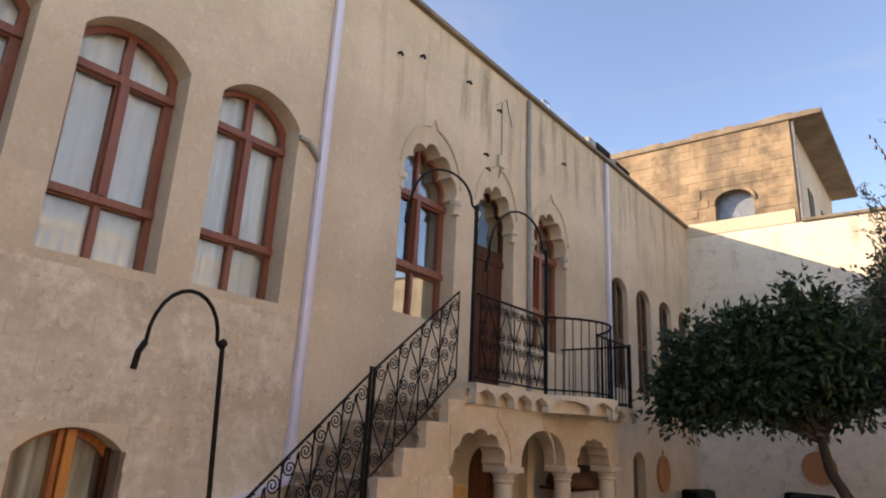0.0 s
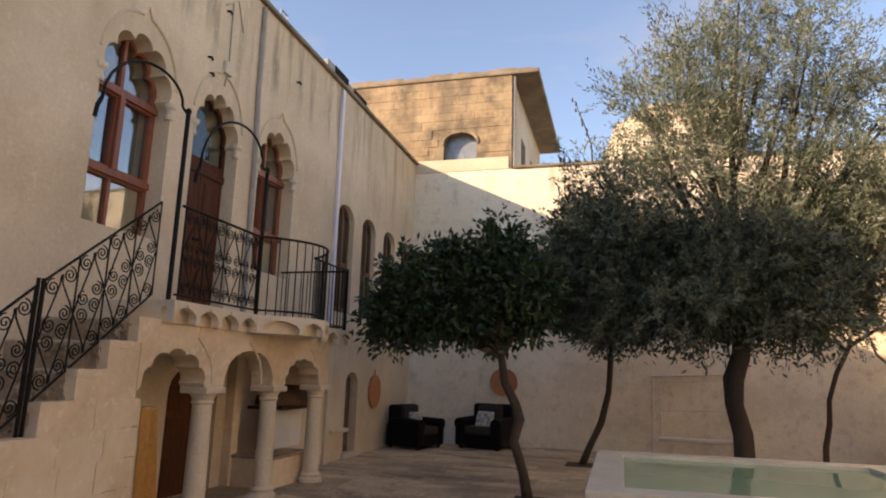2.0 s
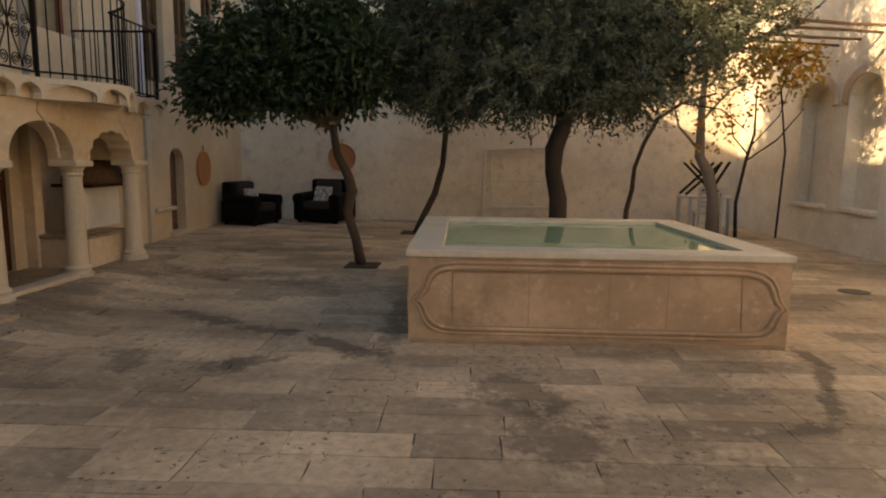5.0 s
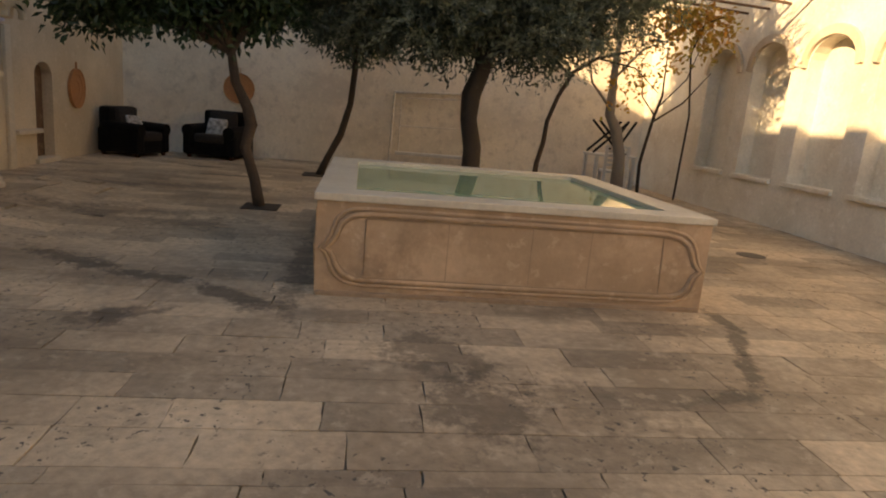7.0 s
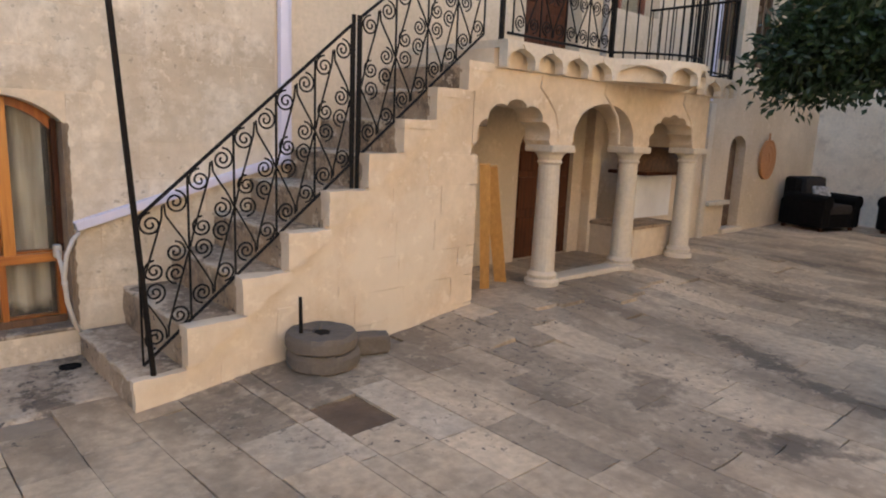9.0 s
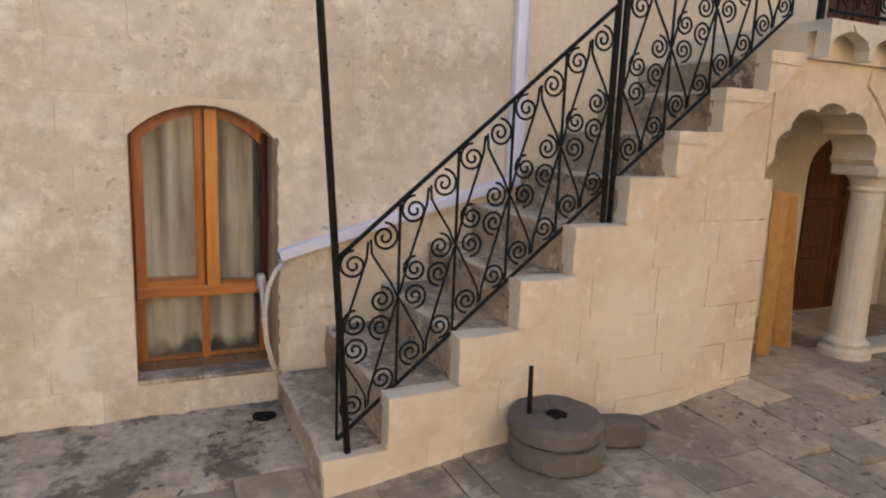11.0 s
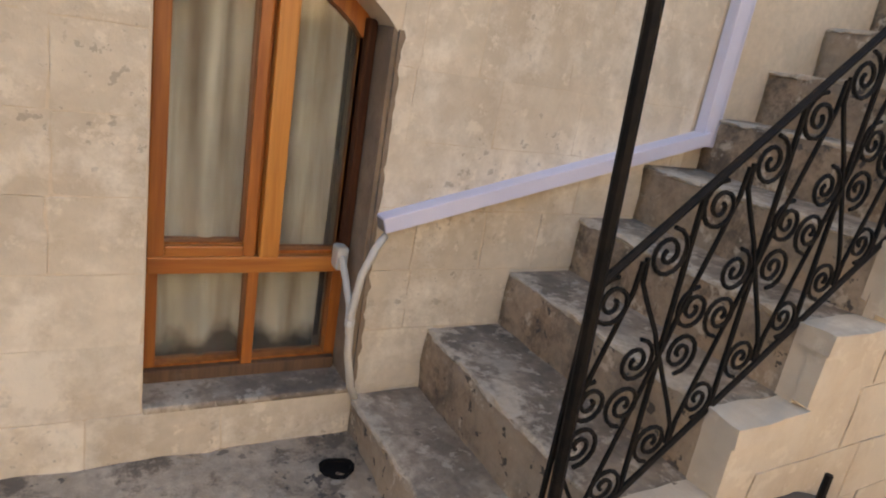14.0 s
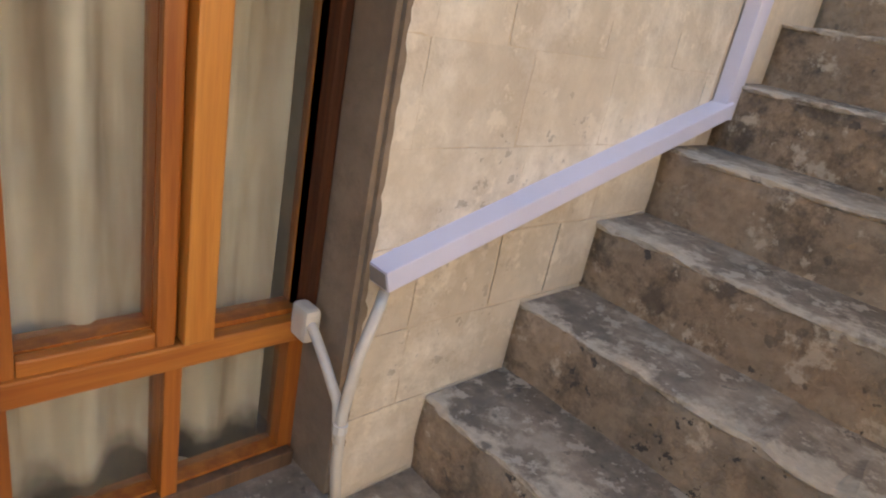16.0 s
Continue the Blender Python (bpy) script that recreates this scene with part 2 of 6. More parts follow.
SPOTS = (streaks([(3.45, -2.3), (3.05, -2.9), (2.78, -3.54), (2.4, -4.02)], 0.11, 0.75) + streaks([(2.35, -3.9), (2.45, -4.16), (4.3, -4.14)], 0.1, 0.6)
         + streaks([(2.65, -7.08), (2.33, -7.06), (1.87, -6.83), (1.35, -6.57), (1.22, -6.25)], 0.06, 0.8) + streaks([(2.0, -3.1), (2.25, -3.45)], 0.12, 0.6)
         + streaks([(2.0, -4.9), (1.4, -5.1), (0.85, -5.12)], 0.26, 0.62) + streaks([(1.3, -5.45), (0.95, -5.95)], 0.2, 0.4)
         + [(2.15, -2.5, 0.28, 0.14, 0.4, 0.55), (2.1, -3.24, 0.16, 0.1, 0.0, 0.6), (5.2, -2.2, 0.25, 0.9, 0.0, 0.5), (7.2, -2.6, 0.25, 1.0, 0.2, 0.5), (0.75, -1.3, 0.4, 0.3, 0.0, 0.5),
            (9.6, -2.0, 0.12, 0.35, 0.0, 0.9), (10.6, -1.6, 0.1, 0.3, 0.0, 0.9), (8.6, -2.6, 0.1, 0.5, 0.0, 0.9), (4.9, -3.1, 0.2, 0.5, 0.3, 0.5)])
PAVING = stone("paving_limestone", (0.58, 0.455, 0.325), (0.37, 0.28, 0.195), (0.17, 0.125, 0.085), big=0.8, fine=18, stain_from=0.56, stain_to=0.72, stain_amount=0.6, rough=0.65, bump=1.2, vary=0.32, pits=1.0, patch=(0.22, 0.165, 0.115), spots=SPOTS, grained=0.8, flake=((0.6, 0.48, 0.35), 0.35))
PALESLAB = stone("pale_paving_limestone", (0.56, 0.455, 0.34), (0.42, 0.335, 0.245), (0.22, 0.165, 0.115), big=2.2, fine=18, stain_from=0.5, stain_amount=0.6, rough=0.65, bump=1.2, grained=0.8, pits=0.6, flake=((0.6, 0.5, 0.38), 0.4))
EARTH = stone("dark_moist_earth", (0.035, 0.025, 0.018), (0.02, 0.015, 0.011), (0.06, 0.045, 0.03), fine=30, bump=1.4)
CLAY = stone("brown_trodden_earth", (0.17, 0.105, 0.062), (0.1, 0.064, 0.04), (0.055, 0.04, 0.028), big=3.0, fine=26, bump=1.4)
# Grime of the pool's grooves, with their shade also put into the colour.
GRIMESHADE = stone("groove_grime_and_shade", (0.4, 0.275, 0.18), (0.29, 0.195, 0.125), (0.15, 0.1, 0.065), big=3.0, fine=30, bump=0.5)
GROUND = stone("earth_and_mortar", (0.4, 0.315, 0.23), (0.24, 0.185, 0.135), (0.11, 0.085, 0.065), big=0.9, fine=22, bump=0.8, rough=0.75)
TOWER = stone("ochre_tower_stone", (0.4, 0.295, 0.185), (0.25, 0.175, 0.11), (0.1, 0.078, 0.057), big=1.1, fine=11, stain_from=0.44, stain_to=0.62, stain_amount=0.8, bump=0.9, vary=0.12, streak=(0.16, 0.125, 0.09))
PALE = stone("pale_wall_stone", (0.7, 0.58, 0.44), (0.58, 0.47, 0.345), (0.38, 0.3, 0.215), stain_amount=0.45, bump=0.45)
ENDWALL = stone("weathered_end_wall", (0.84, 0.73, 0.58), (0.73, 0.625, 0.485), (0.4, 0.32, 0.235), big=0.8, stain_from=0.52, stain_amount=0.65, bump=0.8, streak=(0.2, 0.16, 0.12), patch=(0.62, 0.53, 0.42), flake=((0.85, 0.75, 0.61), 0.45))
WHITEWALL = stone("flaking_white_plaster", (0.84, 0.77, 0.64), (0.68, 0.59, 0.46), (0.5, 0.41, 0.3), big=1.2, stain_amount=0.55, bump=0.8, flake=((0.86, 0.79, 0.68), 0.5))
BASIN = stone("pool_pink_limestone", (0.62, 0.43, 0.285), (0.46, 0.31, 0.195), (0.27, 0.175, 0.11), big=1.9, fine=16, stain_from=0.52, stain_to=0.68, stain_amount=0.65, bump=0.9, patch=(0.4, 0.27, 0.17), flake=((0.66, 0.49, 0.34), 0.4))
RIM = stone("pool_rim_marble", (0.66, 0.585, 0.46), (0.54, 0.465, 0.36), (0.36, 0.29, 0.21), big=2.0, stain_amount=0.45, rough=0.5, bump=0.4)
BASALT = stone("grey_millstone", (0.16, 0.13, 0.102), (0.1, 0.082, 0.066), (0.24, 0.2, 0.16), fine=60, stain_amount=0.5, bump=1.0)
# One pine, two tones: casement shade is in this colour, the mullion's is lighter.
ORANGE = wood("varnished_pine", (0.46, 0.15, 0.03), (0.29, 0.075, 0.016), 0.35, worn=(0.16, 0.045, 0.014))
ORANGEPOST = wood("lit_varnished_pine", (0.62, 0.25, 0.055), (0.48, 0.165, 0.033), 0.35)
ORANGERAIL = wood("varnished_pine_rail", (0.52, 0.19, 0.04), (0.34, 0.095, 0.02), 0.35, axis=(0.8, 14, 14), worn=(0.2, 0.06, 0.018))
REDWOOD = wood("reddish_window_paint", (0.27, 0.085, 0.045), (0.19, 0.056, 0.032), 0.45, worn=(0.14, 0.05, 0.032))
DARKWOOD = wood("dark_walnut_door", (0.11, 0.034, 0.013), (0.04, 0.014, 0.007), 0.65)
OLDWOOD = wood("weathered_frame_wood", (0.17, 0.085, 0.042), (0.085, 0.046, 0.026), 0.7, worn=(0.26, 0.19, 0.13))
DARKWOOD.node_tree.nodes["Principled BSDF"].inputs["Specular IOR Level"].default_value = 0.2
PLANK = wood("raw_pine_plank", (0.62, 0.33, 0.11), (0.5, 0.25, 0.08), 0.6)
IRON = plain("black_wrought_iron", (0.004, 0.0036, 0.0032), (0.015, 0.0105, 0.008), 0.6, 0.0, 30, 0.4, spec=0.16)
PVC = plain("lilac_white_plastic", (0.7, 0.67, 0.77), (0.62, 0.6, 0.7), 0.35, 0.0, 5, 0.03)
CABLE = plain("off_white_cable", (0.6, 0.55, 0.48), (0.5, 0.45, 0.38), 0.5, 0.0, 14, 0.1)
GREYPIPE = plain("grey_conduit", (0.3, 0.28, 0.26), (0.22, 0.2, 0.185), 0.5, 0.0, 8, 0.1)


def curtain_cloth():
    """Old cream cloth with fold shadows painted as brown vertical streaks, mouldy hem."""
    m, n, l, p = nodes_of("cream_curtain_cloth")
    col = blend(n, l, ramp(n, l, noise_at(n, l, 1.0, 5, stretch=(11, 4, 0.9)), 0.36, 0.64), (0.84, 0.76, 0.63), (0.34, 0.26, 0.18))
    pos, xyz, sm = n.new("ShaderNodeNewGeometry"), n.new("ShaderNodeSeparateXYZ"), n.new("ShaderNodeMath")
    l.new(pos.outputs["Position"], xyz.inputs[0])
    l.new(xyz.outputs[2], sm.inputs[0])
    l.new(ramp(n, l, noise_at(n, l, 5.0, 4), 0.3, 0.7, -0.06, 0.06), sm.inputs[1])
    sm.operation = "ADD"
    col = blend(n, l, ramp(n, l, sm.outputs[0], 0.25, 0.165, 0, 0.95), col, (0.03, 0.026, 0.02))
    l.new(col, p.inputs["Base Color"])
    p.inputs["Roughness"].default_value = 0.9
    bumped(n, l, p, noise_at(n, l, 40, 4), 0.3, 0.003)
    return m


LINEN = curtain_cloth()
REFLECTBOARD = wood("wall_reflection_boards", (0.5, 0.41, 0.28), (0.4, 0.32, 0.21), 0.7)
SHEER = plain("white_curtain_cloth", (0.8, 0.79, 0.76), (0.7, 0.69, 0.67), 0.9, 0.0, 5, 0.3)
LEATHER = plain("black_leather", (0.003, 0.0026, 0.0026), (0.008, 0.0065, 0.006), 0.65, 0.0, 14, 0.5, spec=0.12)
GREYCLOTH = plain("grey_woven_cloth", (0.05, 0.042, 0.037), (0.03, 0.026, 0.023), 0.9, 0.0, 40, 0.5, spec=0.1)
PALECLOTH = plain("pale_patterned_cloth", (0.55, 0.52, 0.48), (0.12, 0.11, 0.1), 0.9, 0.0, 16, 0.3)
STRAW = plain("orange_brown_straw", (0.5, 0.22, 0.09), (0.36, 0.15, 0.06), 0.8, 0.0, 40, 0.8)
WHITEPL = plain("white_plastic", (0.62, 0.6, 0.56), (0.5, 0.47, 0.43), 0.5, 0.0, 7, 0.1)
STEEL = plain("pale_painted_steel", (0.72, 0.65, 0.55), (0.5, 0.42, 0.33), 0.5, 0.2, 20, 0.2)
BARK = stone("citrus_bark", (0.075, 0.046, 0.028), (0.036, 0.023, 0.015), (0.11, 0.078, 0.055), fine=45, bump=2.0, grained=0.8)
OLIVEBARK = stone("olive_bark", (0.055, 0.036, 0.023), (0.028, 0.019, 0.013), (0.1, 0.074, 0.055), fine=40, bump=1.0)
GREYBARK = stone("grey_bark", (0.3, 0.26, 0.22), (0.2, 0.17, 0.145), (0.12, 0.1, 0.08), fine=50, bump=1.0)
CITRUS = leafy("citrus_leaf", (0.012, 0.03, 0.009), (0.03, 0.06, 0.018), (0.018, 0.04, 0.012), 0.42)
OLIVE = leafy("olive_leaf", (0.078, 0.096, 0.06), (0.21, 0.236, 0.175), (0.098, 0.118, 0.077), 0.42)
# Darkened copy of the olive leaf: the crown's inner shade is in its colour.
SHADELEAF = leafy("shaded_olive_leaf", (0.027, 0.036, 0.02), (0.068, 0.082, 0.05), (0.036, 0.046, 0.027), 0.5)
AUTUMN = leafy("autumn_vine_leaf", (0.55, 0.22, 0.04), (0.5, 0.32, 0.06), (0.32, 0.3, 0.06), 0.5)
APRON = stone("rough_old_concrete", (0.5, 0.405, 0.305), (0.3, 0.235, 0.17), (0.09, 0.066, 0.048), big=2.2, fine=24, stain_from=0.5, stain_to=0.58, stain_amount=0.8, bump=2.0, pits=1.0, grained=0.8, flake=((0.5, 0.42, 0.33), 0.55))
GLASS = glassy("window_glass", least=0.05)
SKYGLASS = glassy("reflecting_window_glass", least=0.2)
DUSTY = glassy("dusty_window_glass", haze=0.13)
# Interior shade is put into this dark colour for rooms behind windows.
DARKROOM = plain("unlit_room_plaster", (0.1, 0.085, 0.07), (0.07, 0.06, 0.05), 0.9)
ROOFING = stone("flat_roof_cement", (0.26, 0.21, 0.155), (0.16, 0.125, 0.09), (0.08, 0.065, 0.05), big=2.0, stain_amount=0.8, bump=0.9)


def water_material():
    m, n, l, p = nodes_of("green_pool_water")
    p.inputs["Base Color"].default_value = (0.25, 0.38, 0.22, 1)
    p.inputs["Roughness"].default_value = 0.04
    p.inputs["IOR"].default_value = 1.33
    l.new(blend(n, l, noise_at(n, l, 1.2, 3), (0.22, 0.34, 0.19), (0.3, 0.42, 0.26)), p.inputs["Base Color"])
    bumped(n, l, p, noise_at(n, l, 5.0, 2), 0.03, 0.01)
    return m


WATER = water_material()


# ---- mesh helpers ----
def link(name, bm, material, parent=None, label="", smooth=False):
    me = bpy.data.meshes.new(name)
    bmesh.ops.recalc_face_normals(bm, faces=bm.faces)
    bm.to_mesh(me)
    bm.free()
    me.materials.append(material)
    if smooth:
        me.polygons.foreach_set("use_smooth", [True] * len(me.polygons))
    ob = new(name, me)
    if parent is not None:
        ob.parent = parent
    if label:
        ob["label"] = label
    return ob


def thing(name, label, category, group="", kind="", at=None):
    ob = new(name)
    ob.empty_display_size = 0.1
    if at is not None:
        ob.matrix_world = at
    return tagged(ob, label, category, group, kind)


def box(bm, lo, hi, bevel=0.0, turn=None):
    """A box from corner to corner, with rounded edges, turned about its own middle if asked."""
    c, s = (Vector(lo) + Vector(hi)) / 2, Vector(hi) - Vector(lo)
    made = bmesh.ops.create_cube(bm, size=1.0, matrix=Matrix.Translation(c) @ (turn or Matrix()) @ Matrix.Diagonal((*s, 1)))
    if bevel:
        edges = list({e for v in made["verts"] for e in v.link_edges})
        bmesh.ops.bevel(bm, geom=edges, offset=bevel, segments=2, affect="EDGES", profile=0.6)
    return bm


def boxed(lo, hi, bevel=0.0, turn=None):
    return box(bmesh.new(), lo, hi, bevel, turn)


def tube(bm, pts, radii, sides=6, cap=True):
    """A round bar of changing thickness along points."""
    pts = [Vector(p) for p in pts]
    radii = [radii] * len(pts) if isinstance(radii, (int, float)) else radii
    rings, side = [], None
    for i, p in enumerate(pts):
        d = (pts[min(i + 1, len(pts) - 1)] - pts[max(i - 1, 0)]).normalized()
        if side is None:
            side = d.orthogonal().normalized()
        side = (side - d * side.dot(d))
        side = side.normalized() if side.length > 1e-5 else d.orthogonal().normalized()
        other = d.cross(side)
        rings.append([bm.verts.new(p + radii[i] * (math.cos(a) * side + math.sin(a) * other)) for a in [2 * math.pi * k / sides for k in range(sides)]])
    for a, b in zip(rings, rings[1:]):
        for k in range(sides):
            bm.faces.new((a[k], a[(k + 1) % sides], b[(k + 1) % sides], b[k]))
    if cap:
        bm.faces.new(rings[0][::-1])
        bm.faces.new(rings[-1])
    return bm


def lathe(bm, profile, at, sides=20):
    """A turned shape from (radius, height) pairs."""
    rings = [[bm.verts.new((at[0] + r * math.cos(2 * math.pi * k / sides), at[1] + r * math.sin(2 * math.pi * k / sides), at[2] + z)) for k in range(sides)] for r, z in profile]
    for a, b in zip(rings, rings[1:]):
        for k in range(sides):
            bm.faces.new((a[k], a[(k + 1) % sides], b[(k + 1) % sides], b[k]))
    bm.faces.new(rings[0][::-1])
    bm.faces.new(rings[-1])
    return bm


def plate(bm, outer, holes, to3d, depth):
    """A slab with openings through it: outer loop and hole loops in 2D, placed by to3d(u, v, d) for d = 0 (front) and d = depth (back)."""
    for d in (0.0, depth):
        edges, loops = [], []
        for loop in (outer, *holes):
            vs = [bm.verts.new(to3d(u, v, d)) for u, v in loop]
            loops.append(vs)
            edges += [bm.edges.new((a, b)) for a, b in zip(vs, vs[1:] + vs[:1])]
        bmesh.ops.triangle_fill(bm, use_beauty=True, edges=edges)
        if d == 0.0:
            front = loops
    for a, b in zip(front, loops):
        for k in range(len(a)):
            j = (k + 1) % len(a)
            bm.faces.new((a[k], a[j], b[j], b[k]))
    return bm


def on_facade(y0):
    return lambda u, v, d: (u, y0 + d, v)


def arch(x0, x1, z0, spring, apex, n=14):
    """An opening with a segmental or round head."""
    a, b, c = (x1 - x0) / 2, apex - spring, (x0 + x1) / 2
    head = [(c + a * math.cos(math.pi * k / n), spring + b * math.sin(math.pi * k / n) ** 0.85) for k in range(n + 1)]
    return [(x0, z0), (x1, z0)] + head


def segment(x0, x1, z0, spring, apex, n=12):
    """An opening with a flat curved head."""
    half, rise, c = (x1 - x0) / 2, apex - spring, (x0 + x1) / 2
    r = (half * half + rise * rise) / (2 * rise)
    t = math.asin(min(1.0, half / r))
    return [(x0, z0), (x1, z0)] + [(c + r * math.sin(t - 2 * t * k / n), apex - r + r * math.cos(t - 2 * t * k / n)) for k in range(n + 1)]


def foiled(x0, x1, z0, spring, apex, lobes=5, depth=0.2, n=50):
    """An opening with a lobed head."""
    a, b, c = (x1 - x0) / 2, apex - spring, (x0 + x1) / 2
    head = []
    for k in range(n + 1):
        t = math.pi * k / n
        r = 1 - depth * (1 - abs(math.sin(lobes * t)) ** 0.6) if 0 < k < n else 1.0
        head.append((c + a * r * math.cos(t), spring + b * r * math.sin(t)))
    return [(x0, z0), (x1, z0)] + head


def clip(poly, x0, x1, z0, z1):
    """The part of a 2D loop inside a rectangle."""
    for axis, limit, keep in ((0, x0, 1), (0, x1, -1), (1, z0, 1), (1, z1, -1)):
        out = []
        for p, q in zip(poly, poly[1:] + poly[:1]):
            dp, dq = keep * (p[axis] - limit), keep * (q[axis] - limit)
            if dp >= 0:
                out.append(p)
            if (dp > 0 > dq) or (dp < 0 < dq):
                f = dp / (dp - dq)
                out.append((p[0] + f * (q[0] - p[0]), p[1] + f * (q[1] - p[1])))
        poly = out
        if not poly:
            return []
    tidy = []
    for p in poly:
        if not tidy or (p[0] - tidy[-1][0]) ** 2 + (p[1] - tidy[-1][1]) ** 2 > 1e-6:
            tidy.append(p)
    if len(tidy) > 1 and (tidy[0][0] - tidy[-1][0]) ** 2 + (tidy[0][1] - tidy[-1][1]) ** 2 < 1e-6:
        tidy.pop()
    return tidy


def shrink(poly, m):
    xs, zs = [p[0] for p in poly], [p[1] for p in poly]
    cx, cz = (min(xs) + max(xs)) / 2, (min(zs) + max(zs)) / 2
    fx, fz = 1 - 2 * m / (max(xs) - min(xs)), 1 - 2 * m / (max(zs) - min(zs))
    return [(cx + (x - cx) * fx, cz + (z - cz) * fz) for x, z in poly]


def folds(bm, x0, x1, z0, z1, y, depth=0.02, waves=7, seed=0):
    """A hanging curtain."""
    rng, n = random.Random(seed), waves * 8
    ph = [rng.uniform(0, 6.28) for _ in range(3)]
    rows = []
    for j in range(7):
        z = z0 + (z1 - z0) * j / 6
        rows.append([bm.verts.new((x0 + (x1 - x0) * i / n, y + depth * (math.sin(2 * math.pi * waves * i / n + ph[0] + 0.25 * math.sin(j + ph[2])) + 0.6 * math.sin(2 * math.pi * waves * 0.37 * i / n + ph[1])), z)) for i in range(n + 1)])
    for a, b in zip(rows, rows[1:]):
        for i in range(n):
            bm.faces.new((a[i], a[i + 1], b[i + 1], b[i]))
    return bm


# ---- large structure ----
def ease(t):
    t = min(1.0, max(0.0, t))
    return t * t * (3 - 2 * t)


def level(x, y):
    """Height of the paving: a dip at the window by the stair's foot, a slight rise before the arcade."""
    dip = -0.085 * ease((y + 2.7) / 1.7) * ease((0.9 - x) / 1.0)
    rise = 0.085 * ease((y + 2.0) / 1.0) * ease((x - 1.6) / 0.9) * ease((7.6 - x) / 1.2)
    return dip + rise


def ground_sheet():
    xs = [-500, -120, -40, -15] + [-9.5 + 0.5 * k for k in range(15)] + [-2.2 + 0.2 * k for k in range(52)] + [8.5 + 0.5 * k for k in range(9)] + [20, 45, 130, 500]
    ys = [-500, -120, -40, -16] + [-11 + 0.5 * k for k in range(18)] + [-2.2 + 0.2 * k for k in range(15)] + [5, 16, 45, 130, 500]
    bm = bmesh.new()
    grid = [[bm.verts.new((x, y, level(x, y) - 0.022 if abs(x) < 14 and -12 < y < 2 else -0.022)) for x in xs] for y in ys]
    for a, b in zip(grid, grid[1:]):
        for k in range(len(xs) - 1):
            bm.faces.new((a[k], a[k + 1], b[k + 1], b[k]))
    tagged(link("ground", bm, GROUND), "bare earth and mortar between worn paving", "ground", kind="structure")


ground_sheet()
ROOF, FAR, SIDE, LEFT = 6.25, 11.84, -10.4, -9.0

# openings of the facade
LOW = segment(-0.66, -0.005, 0.10, 1.27, 1.42)
TALL = [segment(a, a + 0.79, 2.47, 4.07, 4.27) for a in (-3.0, -1.87, -0.80, 0.275)]
FOIL_B = foiled(2.45, 3.42, 2.67, 4.13, 4.68, 5, 0.16)
DOORWAY = foiled(3.82, 4.68, 1.95, 4.08, 4.62, 5, 0.16)
FOIL_C = foiled(5.17, 6.14, 2.68, 4.13, 4.68, 5, 0.16)
SLOTS = [arch(a, a + 0.68, 2.4, 4.0, 4.27) for a in (7.72, 8.8, 9.92, 11.02)]
NICHE = arch(8.42, 8.95, 0.06, 1.2, 1.42)
UNDER = arch(3.85, 4.72, 0.08, 1.12, 1.45)
RECESS = [(5.0, 0.06), (6.35, 0.06), (6.35, 1.5), (5.0, 1.5)]

# The unseen left stretch, out to LEFT, is added to shade the court.
facade = thing("wall_north", "long lime-plastered stone facade with weather streaks", "wall", kind="structure")
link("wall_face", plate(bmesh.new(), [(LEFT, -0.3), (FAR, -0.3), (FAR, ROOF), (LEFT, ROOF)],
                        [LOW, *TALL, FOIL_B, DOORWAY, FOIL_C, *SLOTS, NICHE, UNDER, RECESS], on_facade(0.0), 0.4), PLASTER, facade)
link("coping", boxed((LEFT, -0.07, ROOF), (FAR + 0.1, 0.4, ROOF + 0.06), 0.015), ROOFING, facade, "thin cement roof edge")
link("roof_slab", boxed((LEFT, 0.4, ROOF - 0.2), (FAR, 7.0, ROOF + 0.03)), ROOFING, facade)
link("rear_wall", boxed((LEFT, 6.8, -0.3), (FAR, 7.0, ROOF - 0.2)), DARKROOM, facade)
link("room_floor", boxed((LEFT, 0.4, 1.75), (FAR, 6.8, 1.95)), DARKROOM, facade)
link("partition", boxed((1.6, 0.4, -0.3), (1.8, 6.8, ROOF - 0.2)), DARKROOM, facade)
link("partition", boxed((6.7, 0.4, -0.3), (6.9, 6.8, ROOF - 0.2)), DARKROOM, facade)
link("niche_back", boxed((8.3, 0.4, -0.1), (9.05, 0.44, 1.6)), PLASTER, facade)
link("recess_back", boxed((4.9, 0.4, -0.1), (6.45, 0.44, 1.6)), ARCADE, facade)
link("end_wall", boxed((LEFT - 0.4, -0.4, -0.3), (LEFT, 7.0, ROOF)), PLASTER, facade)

# hood mouldings over the lobed openings
def hood(x0, x1, spring, apex):
    c, a = (x0 + x1) / 2, (x1 - x0) / 2 + 0.06
    pts = [(c + a * math.cos(t), -0.008, spring + (apex - spring + 0.2) * math.sin(t) ** 0.9 + (0.1 if abs(t - math.pi / 2) < 0.05 else 0)) for t in [math.pi * (0.06 + 0.88 * k / 24) for k in range(25)]]
    link("hood_moulding", tube(bmesh.new(), pts, 0.016, 5), PLASTER, facade)


for x0, x1 in ((2.45, 3.42), (3.82, 4.68), (5.17, 6.14)):
    hood(x0, x1, 4.13, 4.68)
    for cx in (x0, x1):
        bm = lathe(bmesh.new(), [(0.045, 0), (0.05, 0.03), (0.035, 0.05), (0.04, 0.1), (0.065, 0.13), (0.07, 0.17)], (cx, 0.02, 3.97), 10)
        link("capital", bm, CREAM, facade)

